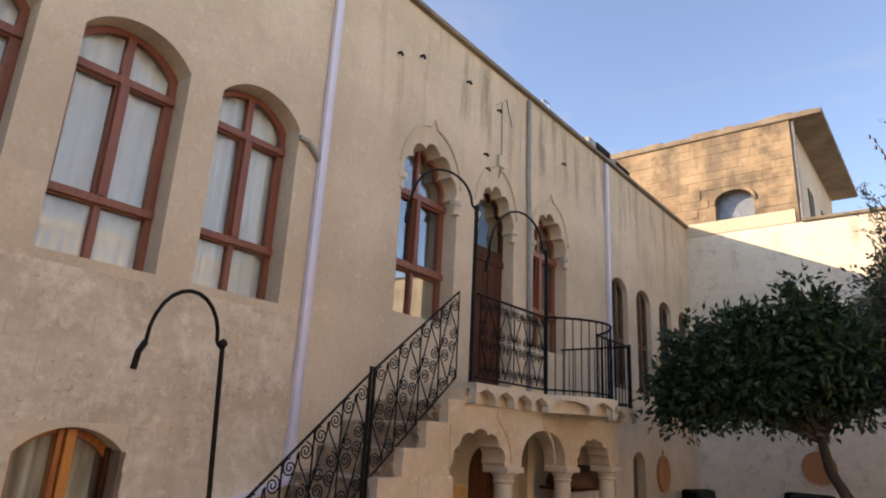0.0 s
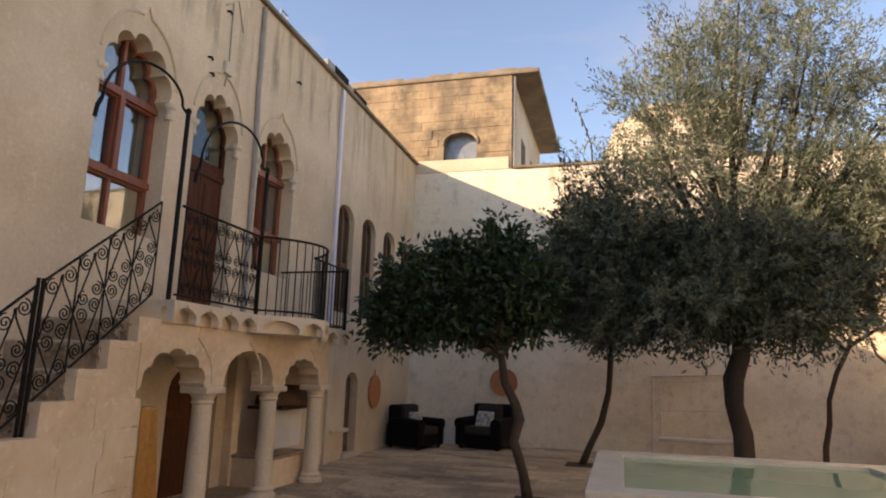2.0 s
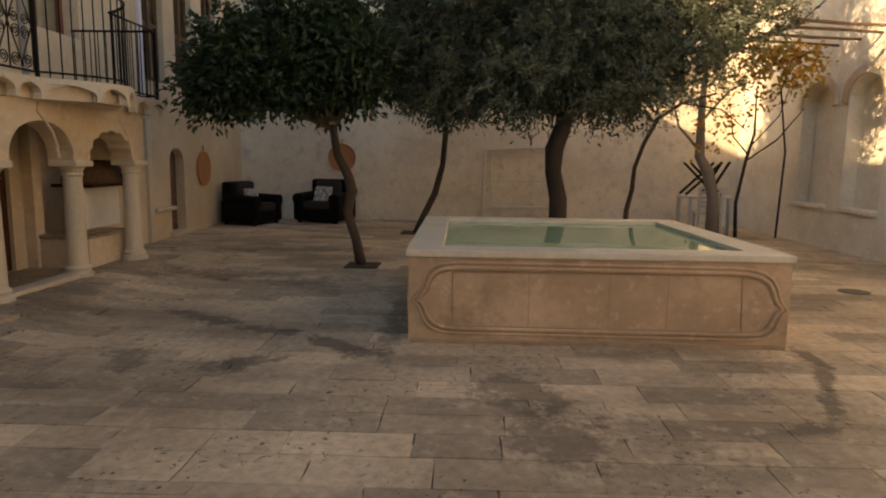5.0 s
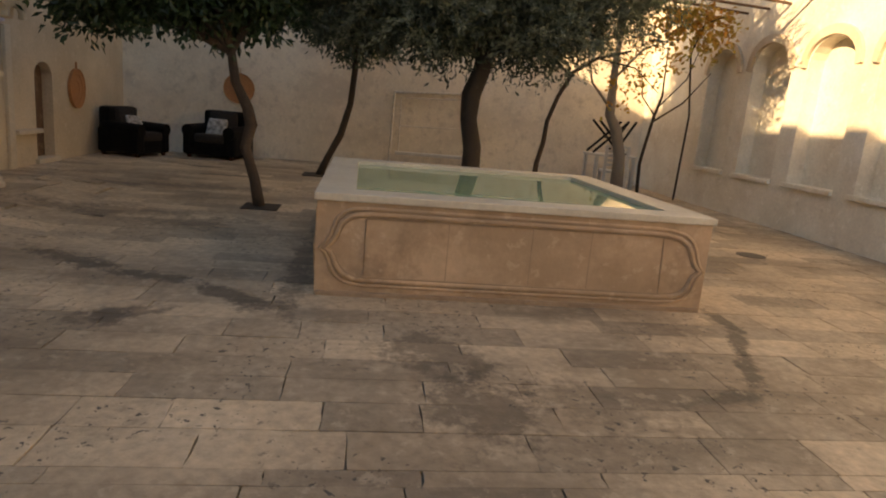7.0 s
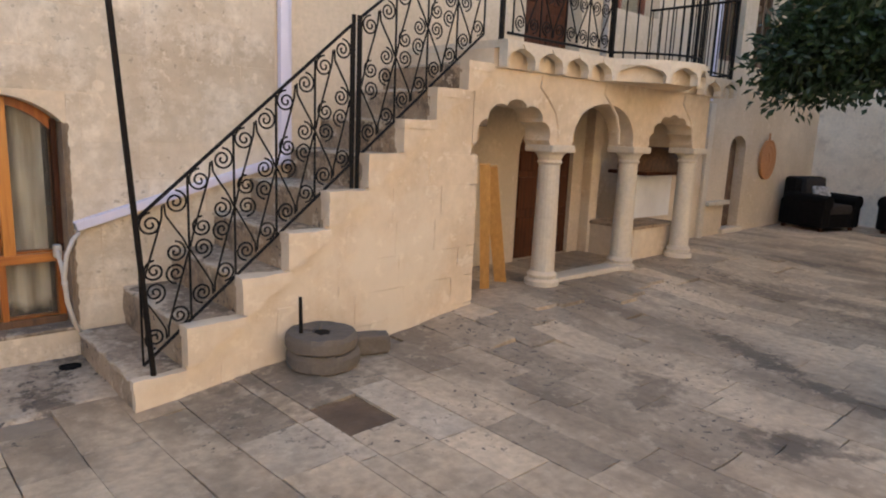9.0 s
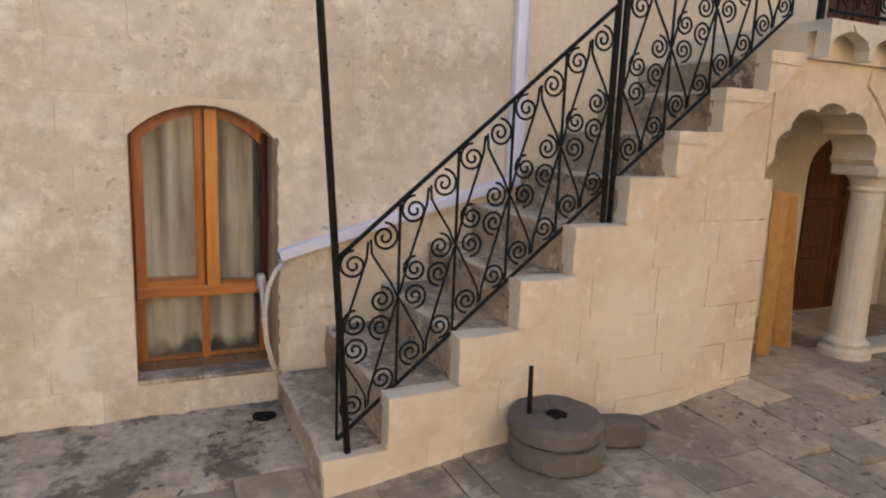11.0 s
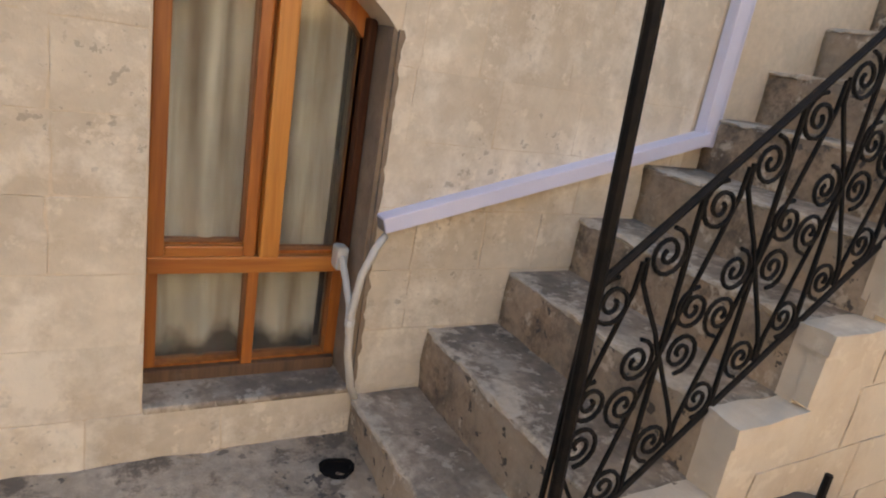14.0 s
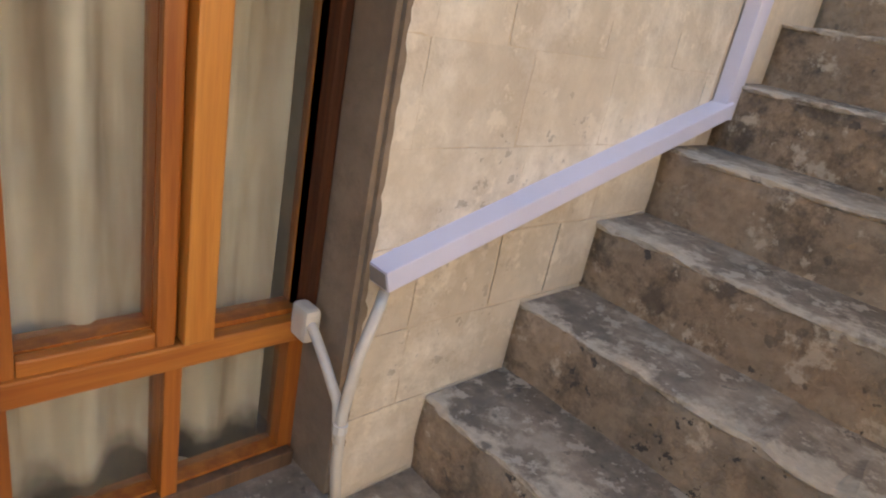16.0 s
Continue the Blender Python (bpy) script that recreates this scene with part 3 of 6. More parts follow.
# far wall with the tower, and the sunlit wall across the court
far = thing("wall_east", "plastered courtyard end wall, weathered at the top", "wall", kind="structure")
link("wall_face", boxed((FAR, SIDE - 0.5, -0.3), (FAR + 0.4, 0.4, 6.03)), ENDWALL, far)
link("coping", boxed((FAR - 0.05, SIDE - 0.5, 6.03), (FAR + 0.45, -2.3, 6.1), 0.02), ROOFING, far)
link("ledge", boxed((FAR - 0.06, -5.4, 4.12), (FAR, -2.2, 4.2), 0.02), PALE, far)

TW = arch(-1.45, -0.66, 6.12, 6.7, 6.98)
tower = tagged(thing("stone_tower_house", "square ochre stone tower room with flat roof and arched window", "building"), kind="")
link("front_wall", plate(bmesh.new(), [(-2.27, 6.03), (4.5, 6.03), (4.5, 8.32), (-2.27, 8.32)], [TW], lambda u, v, d: (FAR + 0.004 + d, u, v), 0.4), TOWER, tower)
link("side_wall", boxed((FAR + 0.4, -2.27, 6.03), (FAR + 5.5, -1.87, 8.32)), PALE, tower)
link("back_wall", boxed((FAR + 5.1, -1.87, 6.03), (FAR + 5.5, 4.5, 8.32)), TOWER, tower)
link("render_patch", boxed((FAR - 0.008, -2.2, 6.04), (FAR + 0.01, 0.0, 6.33), 0.003), PALE, tower, "pale plaster patch under the window")
roof = link("roof", boxed((FAR - 0.05, -2.9, 8.32), (FAR + 5.6, 4.6, 8.43), 0.03), ROOFING, tower, "flat slab roof with a deep overhang")
link("window_surround", plate(bmesh.new(), arch(-1.5, -0.61, 6.68, 6.7, 7.05)[2:] + arch(-1.45, -0.66, 6.68, 6.7, 6.98)[2:][::-1], [], lambda u, v, d: (FAR - 0.03 + d, u, v), 0.05), TOWER, tower)
# Opaque pane with the sky's reflection put into its grey-blue colour.
link("window_pane", plate(bmesh.new(), TW, [], lambda u, v, d: (FAR + 0.2 + d, u, v), 0.02), plain("sky_toned_glass", (0.24, 0.27, 0.31), (0.16, 0.18, 0.21), 0.2), tower)
link("drain_pipe", tube(bmesh.new(), [(FAR + 0.05, -2.32, 8.3), (FAR + 0.05, -2.32, 6.1)], 0.035, 6), GREYPIPE, tower)
rng = random.Random(8)
y = -2.85
while y < 3.6:
    w = rng.uniform(0.12, 0.4)
    bm = boxed((FAR - 0.03, y, 8.42), (FAR + rng.uniform(0.15, 0.4), y + w, 8.44 + rng.uniform(0.0, 0.07)), 0.012)
    for v in bm.verts:
        v.co += 0.02 * noise.noise_vector(v.co * 6)
    link("roof_stone", bm, ROOFING, tower)
    y += w
for x0, x1 in ((1.5, 2.1), (3.2, 3.8)):
    link("side_window", boxed((FAR + x0, -2.29, 6.5), (FAR + x1, -2.2, 7.3), 0.01), DARKROOM, tower)
rng = random.Random(5)
z = 6.04
while z < 8.3:
    y = -2.27
    h = min(rng.uniform(0.18, 0.23), 8.315 - z)
    while y < 3.6:
        w = rng.uniform(0.3, 0.62)
        if not (y + w > -1.47 and y < -0.64 and z < 7.0) and not (y < 0.2 and z < 6.3):
            link("stone", boxed((FAR - 0.006 - rng.uniform(0, 0.008), y + 0.0015, z + 0.0015), (FAR + 0.02, y + w - 0.0015, z + h - 0.0015), 0.004), TOWER, tower)
        y += w
    z += h

side = thing("wall_south", "tall sunlit stone wall with blind arches and balustrade", "wall", kind="structure")
BLIND = [arch(a, a + 0.92, 0.66, 2.2, 2.6) for a in (8.5, 7.2, 5.93, 4.66, 3.39, 2.12)]
on_side = lambda u, v, d: (u, SIDE - d, v)
link("wall_face", plate(bmesh.new(), [(LEFT, -0.3), (FAR, -0.3), (FAR, 4.9), (LEFT, 4.9)], BLIND, on_side, 0.22), WHITEWALL, side)
link("wall_back", boxed((LEFT, SIDE - 0.5, -0.3), (FAR, SIDE - 0.22, 4.9)), WHITEWALL, side)
for k in range(6):
    a = 8.5 - 1.27 * k
    link("sill", boxed((a - 0.03, SIDE - 0.02, 0.6), (a + 0.95, SIDE + 0.05, 0.665), 0.012), WHITEWALL, side)
    link("arch_moulding", plate(bmesh.new(), arch(a - 0.09, a + 1.01, 2.15, 2.22, 2.72)[2:] + arch(a + 0.0, a + 0.92, 2.15, 2.2, 2.6)[2:][::-1], [], lambda u, v, d: (u, SIDE + 0.05 - d, v), 0.05), ARCADE, side)
link("string_course", boxed((LEFT, SIDE, 4.2), (FAR, SIDE + 0.1, 4.32), 0.03), WHITEWALL, side)
link("cornice", boxed((LEFT, SIDE - 0.5, 4.9), (FAR, SIDE + 0.14, 5.02), 0.035), WHITEWALL, side)
link("handrail", boxed((LEFT, SIDE - 0.2, 5.48), (FAR, SIDE + 0.1, 5.68), 0.03), WHITEWALL, side)
bal = lathe(bmesh.new(), [(0.075, 0), (0.075, 0.05), (0.04, 0.08), (0.085, 0.2), (0.05, 0.33), (0.045, 0.38), (0.075, 0.41), (0.075, 0.46)], (0, 0, 0), 8)
first = link("baluster", bal, WHITEWALL, side, smooth=True)
first.matrix_world = pose(11.6, SIDE - 0.05, 5.02)
for k in range(1, 48):
    o = first.copy()
    scene.collection.objects.link(o)
    o.matrix_world = pose(11.6 - 0.25 * k, SIDE - 0.05, 5.02)

# Unseen wall, added to enclose the court on the west.
west = link("wall_west", boxed((LEFT - 0.4, SIDE - 0.5, -0.3), (LEFT, -0.4, 4.0)), PALE)
tagged(west, "unseen plain plastered wall added to close the courtyard", "wall", kind="structure")

# ---- staircase along the facade ----
NOSE = [0.0, 0.25, 0.552, 0.826, 1.09, 1.37, 1.64, 1.912, 2.2, 2.44]
TOP = [0.075, 0.31, 0.52, 0.735, 0.955, 1.17, 1.383, 1.594, 1.79, 1.95]
stair = thing("stone_staircase", "straight flight of worn limestone steps against the facade", "staircase")
for k in range(9):
    y0 = -1.0 + 0.1 * NOSE[k] / 2.4
    low = -0.2 if k < 2 else TOP[k - 2] - 0.02
    nm = "step"
    bm = boxed((NOSE[k] + 0.002, y0 + 0.03, low), (NOSE[k + 1] + 0.03, -0.001, TOP[k] - 0.014))
    bmesh.ops.subdivide_edges(bm, edges=[e for e in bm.edges if abs((e.verts[0].co - e.verts[1].co).y) > 0.5], cuts=24)
    bmesh.ops.subdivide_edges(bm, edges=[e for e in bm.edges if abs((e.verts[0].co - e.verts[1].co).z) > 0.15], cuts=7)
    for v in bm.verts:
        if v.co.x < NOSE[k] + 0.01:
            v.co.x += 0.011 * noise.noise(v.co * 8) + 0.006 * noise.noise(v.co * 23)
    body = link(nm, bm, RISER, stair, smooth=True)
    bm = boxed((NOSE[k] - 0.006, y0 + 0.045, TOP[k] - 0.022), (NOSE[k + 1] + 0.012, -0.002, TOP[k]), 0.0)
    bmesh.ops.subdivide_edges(bm, edges=[e for e in bm.edges if abs((e.verts[0].co - e.verts[1].co).y) > 0.5], cuts=26)
    rng = random.Random(k)
    for v in bm.verts:
        if v.co.x < NOSE[k] + 0.01:
            v.co.x += 0.016 * noise.noise(v.co * 9) + rng.uniform(0, 0.007)
            v.co.z -= max(0, 0.012 * noise.noise(v.co * 7)) + rng.uniform(0, 0.005) if v.co.z > TOP[k] - 0.01 else 0
    bmesh.ops.bevel(bm, geom=[e for e in bm.edges if e.calc_face_angle(0) > 0.6], offset=0.006, segments=1, affect="EDGES")
    link("tread", bm, TREAD, body, "grey worn tread with a pale chipped edge")
    lip = boxed((NOSE[k] - 0.009, -0.053 if k else -0.012, TOP[k] - 0.055), (min(NOSE[k + 1] + 0.012, 2.445), 0.046, TOP[k] + 0.002))
    bmesh.ops.subdivide_edges(lip, edges=lip.edges[:], cuts=4, use_grid_fill=True)
    for v in lip.verts:
        v.co += 0.007 * noise.noise_vector(v.co * 13 + Vector((0, 0, 3 * k)))
        v.co.y += -1.0 + 0.1 * v.co.x / 2.4
    link("end_stone", lip, ARCADE, body, "pale worn end of the step")
profile = [(0.0, -0.25), (2.3, -0.25), (2.3, 1.6), (2.44, 1.76), (2.44, TOP[8] - 0.03)]
for k in range(8, -1, -1):
    profile += [(NOSE[k], TOP[k] - 0.03), (NOSE[k], (TOP[k - 1] - 0.03 if k else -0.2))]
taper = lambda u, v, d: (u, -1.0 + 0.1 * u / 2.4 + d, v)
link("side_wall", plate(bmesh.new(), profile[:-1], [], taper, 0.05), ARCADE, stair, "cream plastered flank of the stair")
for k in range(1, 9):
    x, z = NOSE[k], TOP[k]
    yk = -1.006 + 0.1 * x / 2.4
    shape = [(x - 0.003, z - 0.045), (x + 0.262, z - 0.045), (x + 0.255, z - 0.08), (x + 0.2, z - 0.098), (x + 0.15, z - 0.115), (x + 0.12, z - 0.15), (x + 0.09, z - 0.185), (x + 0.04, z - 0.2), (x - 0.004, z - 0.2)]
    shape = [(u + 0.004 * noise.noise(Vector((u * 11, v * 9, k))), v + (0.005 * noise.noise(Vector((u * 8, k, 3))) if v < z - 0.05 else 0)) for u, v in shape]
    link("nosing_moulding", plate(bmesh.new(), shape, [], lambda u, v, d: (u, -1.045 + 0.1 * u / 2.4 + d, v), 0.045), ARCADE, stair)

# ---- arcade and balcony ----
AY = -0.9
COLS = (3.31, 4.49, 5.63)
arcade = thing("arcade", "honey limestone arcade with lobed arches carrying a balcony", "arcade")
ARCHES = [foiled(2.33, 3.17, 0.0, 1.26, 1.57, 5, 0.13), arch(3.45, 4.36, 0.0, 1.26, 1.6, 18), foiled(4.62, 5.5, 0.0, 1.26, 1.56, 7, 0.11)]
outline = [(2.3, 1.24), (2.33, 1.24)] + [p for p in ARCHES[0][2:]][::-1][1:-1] + [(3.17, 1.24), (3.45, 1.24)] + ARCHES[1][2:][::-1][1:-1] + [(4.36, 1.24), (4.62, 1.24)] + ARCHES[2][2:][::-1][1:-1] + [(5.5, 1.24), (5.76, 1.24), (5.76, 1.8), (2.445, 1.8), (2.445, 1.762), (2.3, 1.602)]
link("arch_wall", plate(bmesh.new(), outline, [], lambda u, v, d: (u, AY - 0.01 + d, v), 0.26), ARCADE, arcade)
link("end_wall", boxed((5.58, AY + 0.25, 1.24), (5.76, 0.0, 1.8)), ARCADE, arcade)
link("pier", boxed((2.24, AY + 0.05, -0.1), (2.33, -0.002, 1.5), 0.01), ARCADE, arcade)
link("soffit", boxed((2.45, AY + 0.25, 1.72), (5.58, -0.002, 1.8)), ARCADE, arcade)
for cx in COLS:
    prof = [(0.145, 0.0), (0.145, 0.04), (0.115, 0.06), (0.128, 0.09), (0.1, 0.12), (0.088, 1.0), (0.105, 1.02), (0.092, 1.04), (0.11, 1.08), (0.14, 1.11), (0.14, 1.145)]
    col = link("column", lathe(bmesh.new(), prof, (cx, AY + 0.1, level(cx, AY)), 20), CREAM, arcade, "slim cream stone column", smooth=False)
    link("abacus", boxed((cx - 0.15, AY - 0.04, 1.185), (cx + 0.15, AY + 0.25, 1.245), 0.015), CREAM, col)
for cx in (3.0, 3.85, 5.2):
    pts = [(cx + 0.02 - 0.0, AY - 0.014, 1.76), (cx + 0.0, AY - 0.014, 1.68), (cx + 0.1, AY - 0.014, 1.6), (cx + 0.2, AY - 0.014, 1.5), (cx + 0.25, AY - 0.014, 1.38), (cx + 0.26, AY - 0.014, 1.27)]
    link("arch_moulding", tube(bmesh.new(), pts, 0.013, 5), ARCADE, arcade)
link("plinth", boxed((3.3, AY + 0.02, -0.1), (4.5, AY + 0.2, 0.13), 0.015), CREAM, arcade)

# plan of the balcony's edge: straight, a bow before the door, straight
def edge_plan(out=0.0, n=18):
    pts = [(2.44, 0.0), (2.44, -1.06 - out), (3.72, -1.06 - out)]
    for k in range(1, n):
        t = k / n
        pts.append((3.72 + 1.25 * t, -1.06 - out - 0.42 * math.sin(math.pi * t) ** 0.8))
    return pts + [(4.97, -1.06 - out), (6.02, -1.06 - out), (6.02, 0.0)]


balcony = thing("stone_balcony", "shallow stone balcony slab with scalloped lower edge and bowed front", "balcony")
link("slab", plate(bmesh.new(), edge_plan(-0.004), [], lambda u, v, d: (u, v, 1.951 - d), 0.05), CREAM, balcony)
BELL = ((-0.124, 0.0), (-0.128, 0.05), (-0.108, 0.09), (-0.06, 0.112), (-0.024, 0.126), (0.0, 0.162), (0.024, 0.126), (0.06, 0.112), (0.108, 0.09), (0.128, 0.05), (0.124, 0.0))
front = [Vector(p) for p in edge_plan(0.004)[1:-1]] + [Vector((6.024, -0.7))]
bays = [(front[0], front[1], 4), (front[1], front[10], 2), (front[10], front[-3], 2), (front[-3], front[-2], 3), (front[-2], front[-1], 1)]
for a, b, count in bays:
    for k in range(count):
        p, q = a.lerp(b, k / count), a.lerp(b, (k + 1) / count)
        if (a, b) in ((front[1], front[10]), (front[10], front[-3])):
            spread = lambda f, a=a, b=b: a.lerp(b, f) + Vector((0, -0.115 * math.sin(math.pi * f)))
            p, q = spread(k / 2), spread((k + 1) / 2)
        way = (q - p).normalized()
        inward = Vector((-way.y, way.x))
        half = (q - p).length / 2
        shape = [(-half, 0.0)] + [(u * half / 0.145, v) for u, v in BELL] + [(half, 0.0), (half, 0.176), (-half, 0.176)]
        mid = (p + q) / 2
        link("fascia", plate(bmesh.new(), shape, [], lambda u, v, d: (mid.x + way.x * u + inward.x * d, mid.y + way.y * u + inward.y * d, 1.772 + v), 0.075), CREAM, balcony)
link("recess", plate(bmesh.new(), edge_plan(-0.12), [], lambda u, v, d: (u, v, 1.9 - d), 0.124), ARCADE, balcony)


# ---- windows and doors in the facade ----
def window(name, label, loop, y, rects, material, glass, curtain=None, depth=0.06, m=0.045, sill=None, group=""):
    """A joinery frame filling an opening, with one pane for each rectangle and a curtain behind."""
    w = thing(name, label, "window", group, "structure")
    inner = shrink(loop, m)
    panes = [p for p in (clip(inner, *r) for r in rects) if len(p) > 2]
    link("frame", plate(bmesh.new(), shrink(loop, -0.003), panes, on_facade(y), depth), material, w)
    for p in panes:
        g = link("pane", plate(bmesh.new(), shrink(p, -0.004), [], on_facade(y + depth * 0.6), 0.004), glass, w)
        g.visible_shadow = False
    if curtain:
        xs, zs = [p[0] for p in loop], [p[1] for p in loop]
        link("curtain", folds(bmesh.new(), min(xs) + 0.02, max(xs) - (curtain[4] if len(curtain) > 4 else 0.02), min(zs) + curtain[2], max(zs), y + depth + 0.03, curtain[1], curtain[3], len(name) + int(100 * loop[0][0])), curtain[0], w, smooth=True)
    return w


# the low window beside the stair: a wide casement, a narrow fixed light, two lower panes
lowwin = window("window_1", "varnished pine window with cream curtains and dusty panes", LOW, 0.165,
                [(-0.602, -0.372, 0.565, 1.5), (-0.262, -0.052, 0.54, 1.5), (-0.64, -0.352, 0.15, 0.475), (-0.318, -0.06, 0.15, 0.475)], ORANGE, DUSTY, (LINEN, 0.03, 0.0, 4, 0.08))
bm = bmesh.new()
for lo, hi in (((-0.65, 0.138, 0.515), (-0.602, 0.165, 1.34)), ((-0.372, 0.138, 0.515), (-0.335, 0.165, 1.41)), ):
    box(bm, lo, hi, 0.006)
link("casement", bm, ORANGE, lowwin)
link("casement_rail", boxed((-0.602, 0.138, 0.515), (-0.372, 0.165, 0.562), 0.006), ORANGERAIL, lowwin)
link("mullion", boxed((-0.325, 0.118, 0.53), (-0.264, 0.165, 1.41), 0.006), ORANGEPOST, lowwin)
link("transom", boxed((-0.65, 0.128, 0.475), (-0.03, 0.165, 0.53), 0.006), ORANGERAIL, lowwin)
link("lower_mullion", boxed((-0.353, 0.14, 0.13), (-0.317, 0.165, 0.476), 0.005), ORANGE, lowwin)
link("bottom_rail", boxed((-0.65, 0.135, 0.1), (-0.03, 0.165, 0.145), 0.006), OLDWOOD, lowwin)
link("side_jamb", boxed((-0.052, 0.125, 0.535), (-0.024, 0.2, 1.3), 0.005), DARKWOOD, lowwin, "dark weathered jamb")
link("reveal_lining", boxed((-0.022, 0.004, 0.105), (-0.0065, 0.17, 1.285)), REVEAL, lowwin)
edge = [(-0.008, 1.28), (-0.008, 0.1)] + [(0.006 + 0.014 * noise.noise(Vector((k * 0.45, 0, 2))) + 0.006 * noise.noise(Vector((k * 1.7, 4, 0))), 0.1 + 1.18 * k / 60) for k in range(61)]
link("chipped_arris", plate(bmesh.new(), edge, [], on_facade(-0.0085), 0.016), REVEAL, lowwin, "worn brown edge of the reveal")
link("sill", boxed((-0.658, -0.008, 0.08), (-0.006, 0.17, 0.103), 0.008), TREAD, lowwin, "grey stone sill, chipped at the front")

for k, loop in enumerate(TALL):
    x0, x1 = loop[0][0], loop[1][0]
    c = (x0 + x1) / 2
    w = window("window_2", "tall reddish wooden window with white curtains", loop, 0.19,
               [(x0 + 0.05, c - 0.03, 3.9, 5), (c + 0.03, x1 - 0.05, 3.9, 5), (x0 + 0.07, c - 0.05, 2.97, 3.82), (c + 0.05, x1 - 0.07, 2.97, 3.82), (x0 + 0.05, c - 0.025, 2.5, 2.89), (c + 0.025, x1 - 0.05, 2.5, 2.89)],
               REDWOOD, GLASS, (SHEER, 0.016, 0.0, 6), group="tall windows of the upper floor")
    link("transom", boxed((x0 + 0.01, 0.155, 3.83), (x1 - 0.01, 0.19, 3.89), 0.006), REDWOOD, w)
    link("transom", boxed((x0 + 0.01, 0.155, 2.9), (x1 - 0.01, 0.19, 2.96), 0.006), REDWOOD, w)
    link("mullion", boxed((c - 0.035, 0.15, 2.96), (c + 0.035, 0.19, 3.83), 0.008), REDWOOD, w)
for nm, loop in (("window_3", FOIL_B), ("window_4", FOIL_C)):
    x0, x1 = loop[0][0], loop[1][0]
    c = (x0 + x1) / 2 - 0.02
    w = window(nm, "reddish wooden window under a lobed stone arch", loop, 0.19,
               [(x0 + 0.05, c - 0.02, 4.12, 5), (c + 0.02, x1 - 0.05, 4.12, 5), (x0 + 0.07, c - 0.05, 3.3, 4.0), (c + 0.05, x1 - 0.07, 3.3, 4.0), (x0 + 0.05, c - 0.02, 2.7, 3.18), (c + 0.02, x1 - 0.05, 2.7, 3.18)], REDWOOD, SKYGLASS, None)
    link("transom", boxed((x0 + 0.01, 0.15, 4.02), (x1 - 0.01, 0.19, 4.09), 0.006), REDWOOD, w)
    link("transom", boxed((x0 + 0.01, 0.15, 3.2), (x1 - 0.01, 0.19, 3.27), 0.006), REDWOOD, w)
    link("mullion", boxed((c - 0.035, 0.145, 3.27), (c + 0.035, 0.19, 4.02), 0.008), REDWOOD, w)
    # Added board: the sunlit wall's reflection is put into its beige colour.
    link("reflection_board", boxed((x0 + 0.05, 0.252, 2.69), (x1 - 0.05, 0.265, 3.22)), REFLECTBOARD, w, "beige boards coloured as the sunlit wall's reflection in the lower panes")
for loop in SLOTS:
    x0, x1 = loop[0][0], loop[1][0]
    c = (x0 + x1) / 2
    w = window("window_5", "narrow arched brown wooden window in plastered wall", loop, 0.09, [(x0 + 0.05, c - 0.03, 2.5, 3.2), (c + 0.03, x1 - 0.05, 2.5, 3.2), (x0 + 0.05, c - 0.03, 3.28, 4.3), (c + 0.03, x1 - 0.05, 3.28, 4.3)], OLDWOOD, GLASS, None, group="narrow arched windows")
    link("mullion", boxed((c - 0.03, 0.06, 2.42), (c + 0.03, 0.09, 4.2), 0.006), OLDWOOD, w)

door = thing("door_1", "dark walnut double door under a lobed arch, glazed transom above", "door", kind="structure")
link("fanlight", plate(bmesh.new(), shrink(clip(DOORWAY, 3, 5, 3.72, 5), -0.003), [shrink(clip(DOORWAY, 3, 5, 3.78, 5), 0.05)], on_facade(0.17), 0.05), DARKWOOD, door)
link("pane", plate(bmesh.new(), shrink(clip(DOORWAY, 3, 5, 3.75, 5), 0.02), [], on_facade(0.2), 0.004), GLASS, door)
link("frame", boxed((3.82, 0.15, 3.64), (4.68, 0.23, 3.73), 0.01), DARKWOOD, door)
for x0, x1 in ((3.83, 4.245), (4.255, 4.67)):
    leaf = link("leaf", boxed((x0, 0.17, 1.96), (x1, 0.215, 3.64), 0.006), DARKWOOD, door)
    for z0, z1 in ((2.05, 2.5), (2.58, 3.05), (3.13, 3.56)):
        link("panel", boxed((x0 + 0.07, 0.155, z0), (x1 - 0.07, 0.175, z1), 0.012), DARKWOOD, leaf)
    link("door_knob", lathe(bmesh.new(), [(0.01, 0), (0.025, 0.01), (0.02, 0.03)], ((x1 - 0.03) if x0 < 4 else (x0 + 0.03), 0.16, 2.85), 8), IRON, leaf)

under = thing("door_2", "low dark brown arched wooden door behind the arcade", "door", kind="structure")
for x0, x1 in ((3.86, 4.28), (4.29, 4.71)):
    lf = link("leaf", plate(bmesh.new(), clip(UNDER, x0, x1, 0.09, 1.6), [], on_facade(0.04), 0.04), DARKWOOD, under)
    for z0, z1 in ((0.18, 0.5), (0.58, 0.9), (0.96, 1.16)):
        link("panel", boxed((x0 + 0.05, 0.025, z0), (x1 - 0.05, 0.045, z1), 0.008), DARKWOOD, lf)
nd = thing("door_3", "old grey-brown door deep in a small arched niche", "door", kind="structure")
link("leaf", plate(bmesh.new(), clip(NICHE, 8.43, 8.94, 0.07, 1.5), [], on_facade(0.14), 0.04), OLDWOOD, nd)
link("threshold", boxed((8.36, -0.06, -0.1), (9.02, 0.1, 0.07), 0.015), CREAM, nd)
link("shelf", boxed((7.75, -0.1, 0.44), (8.42, 0.0, 0.5), 0.012), CREAM, nd)
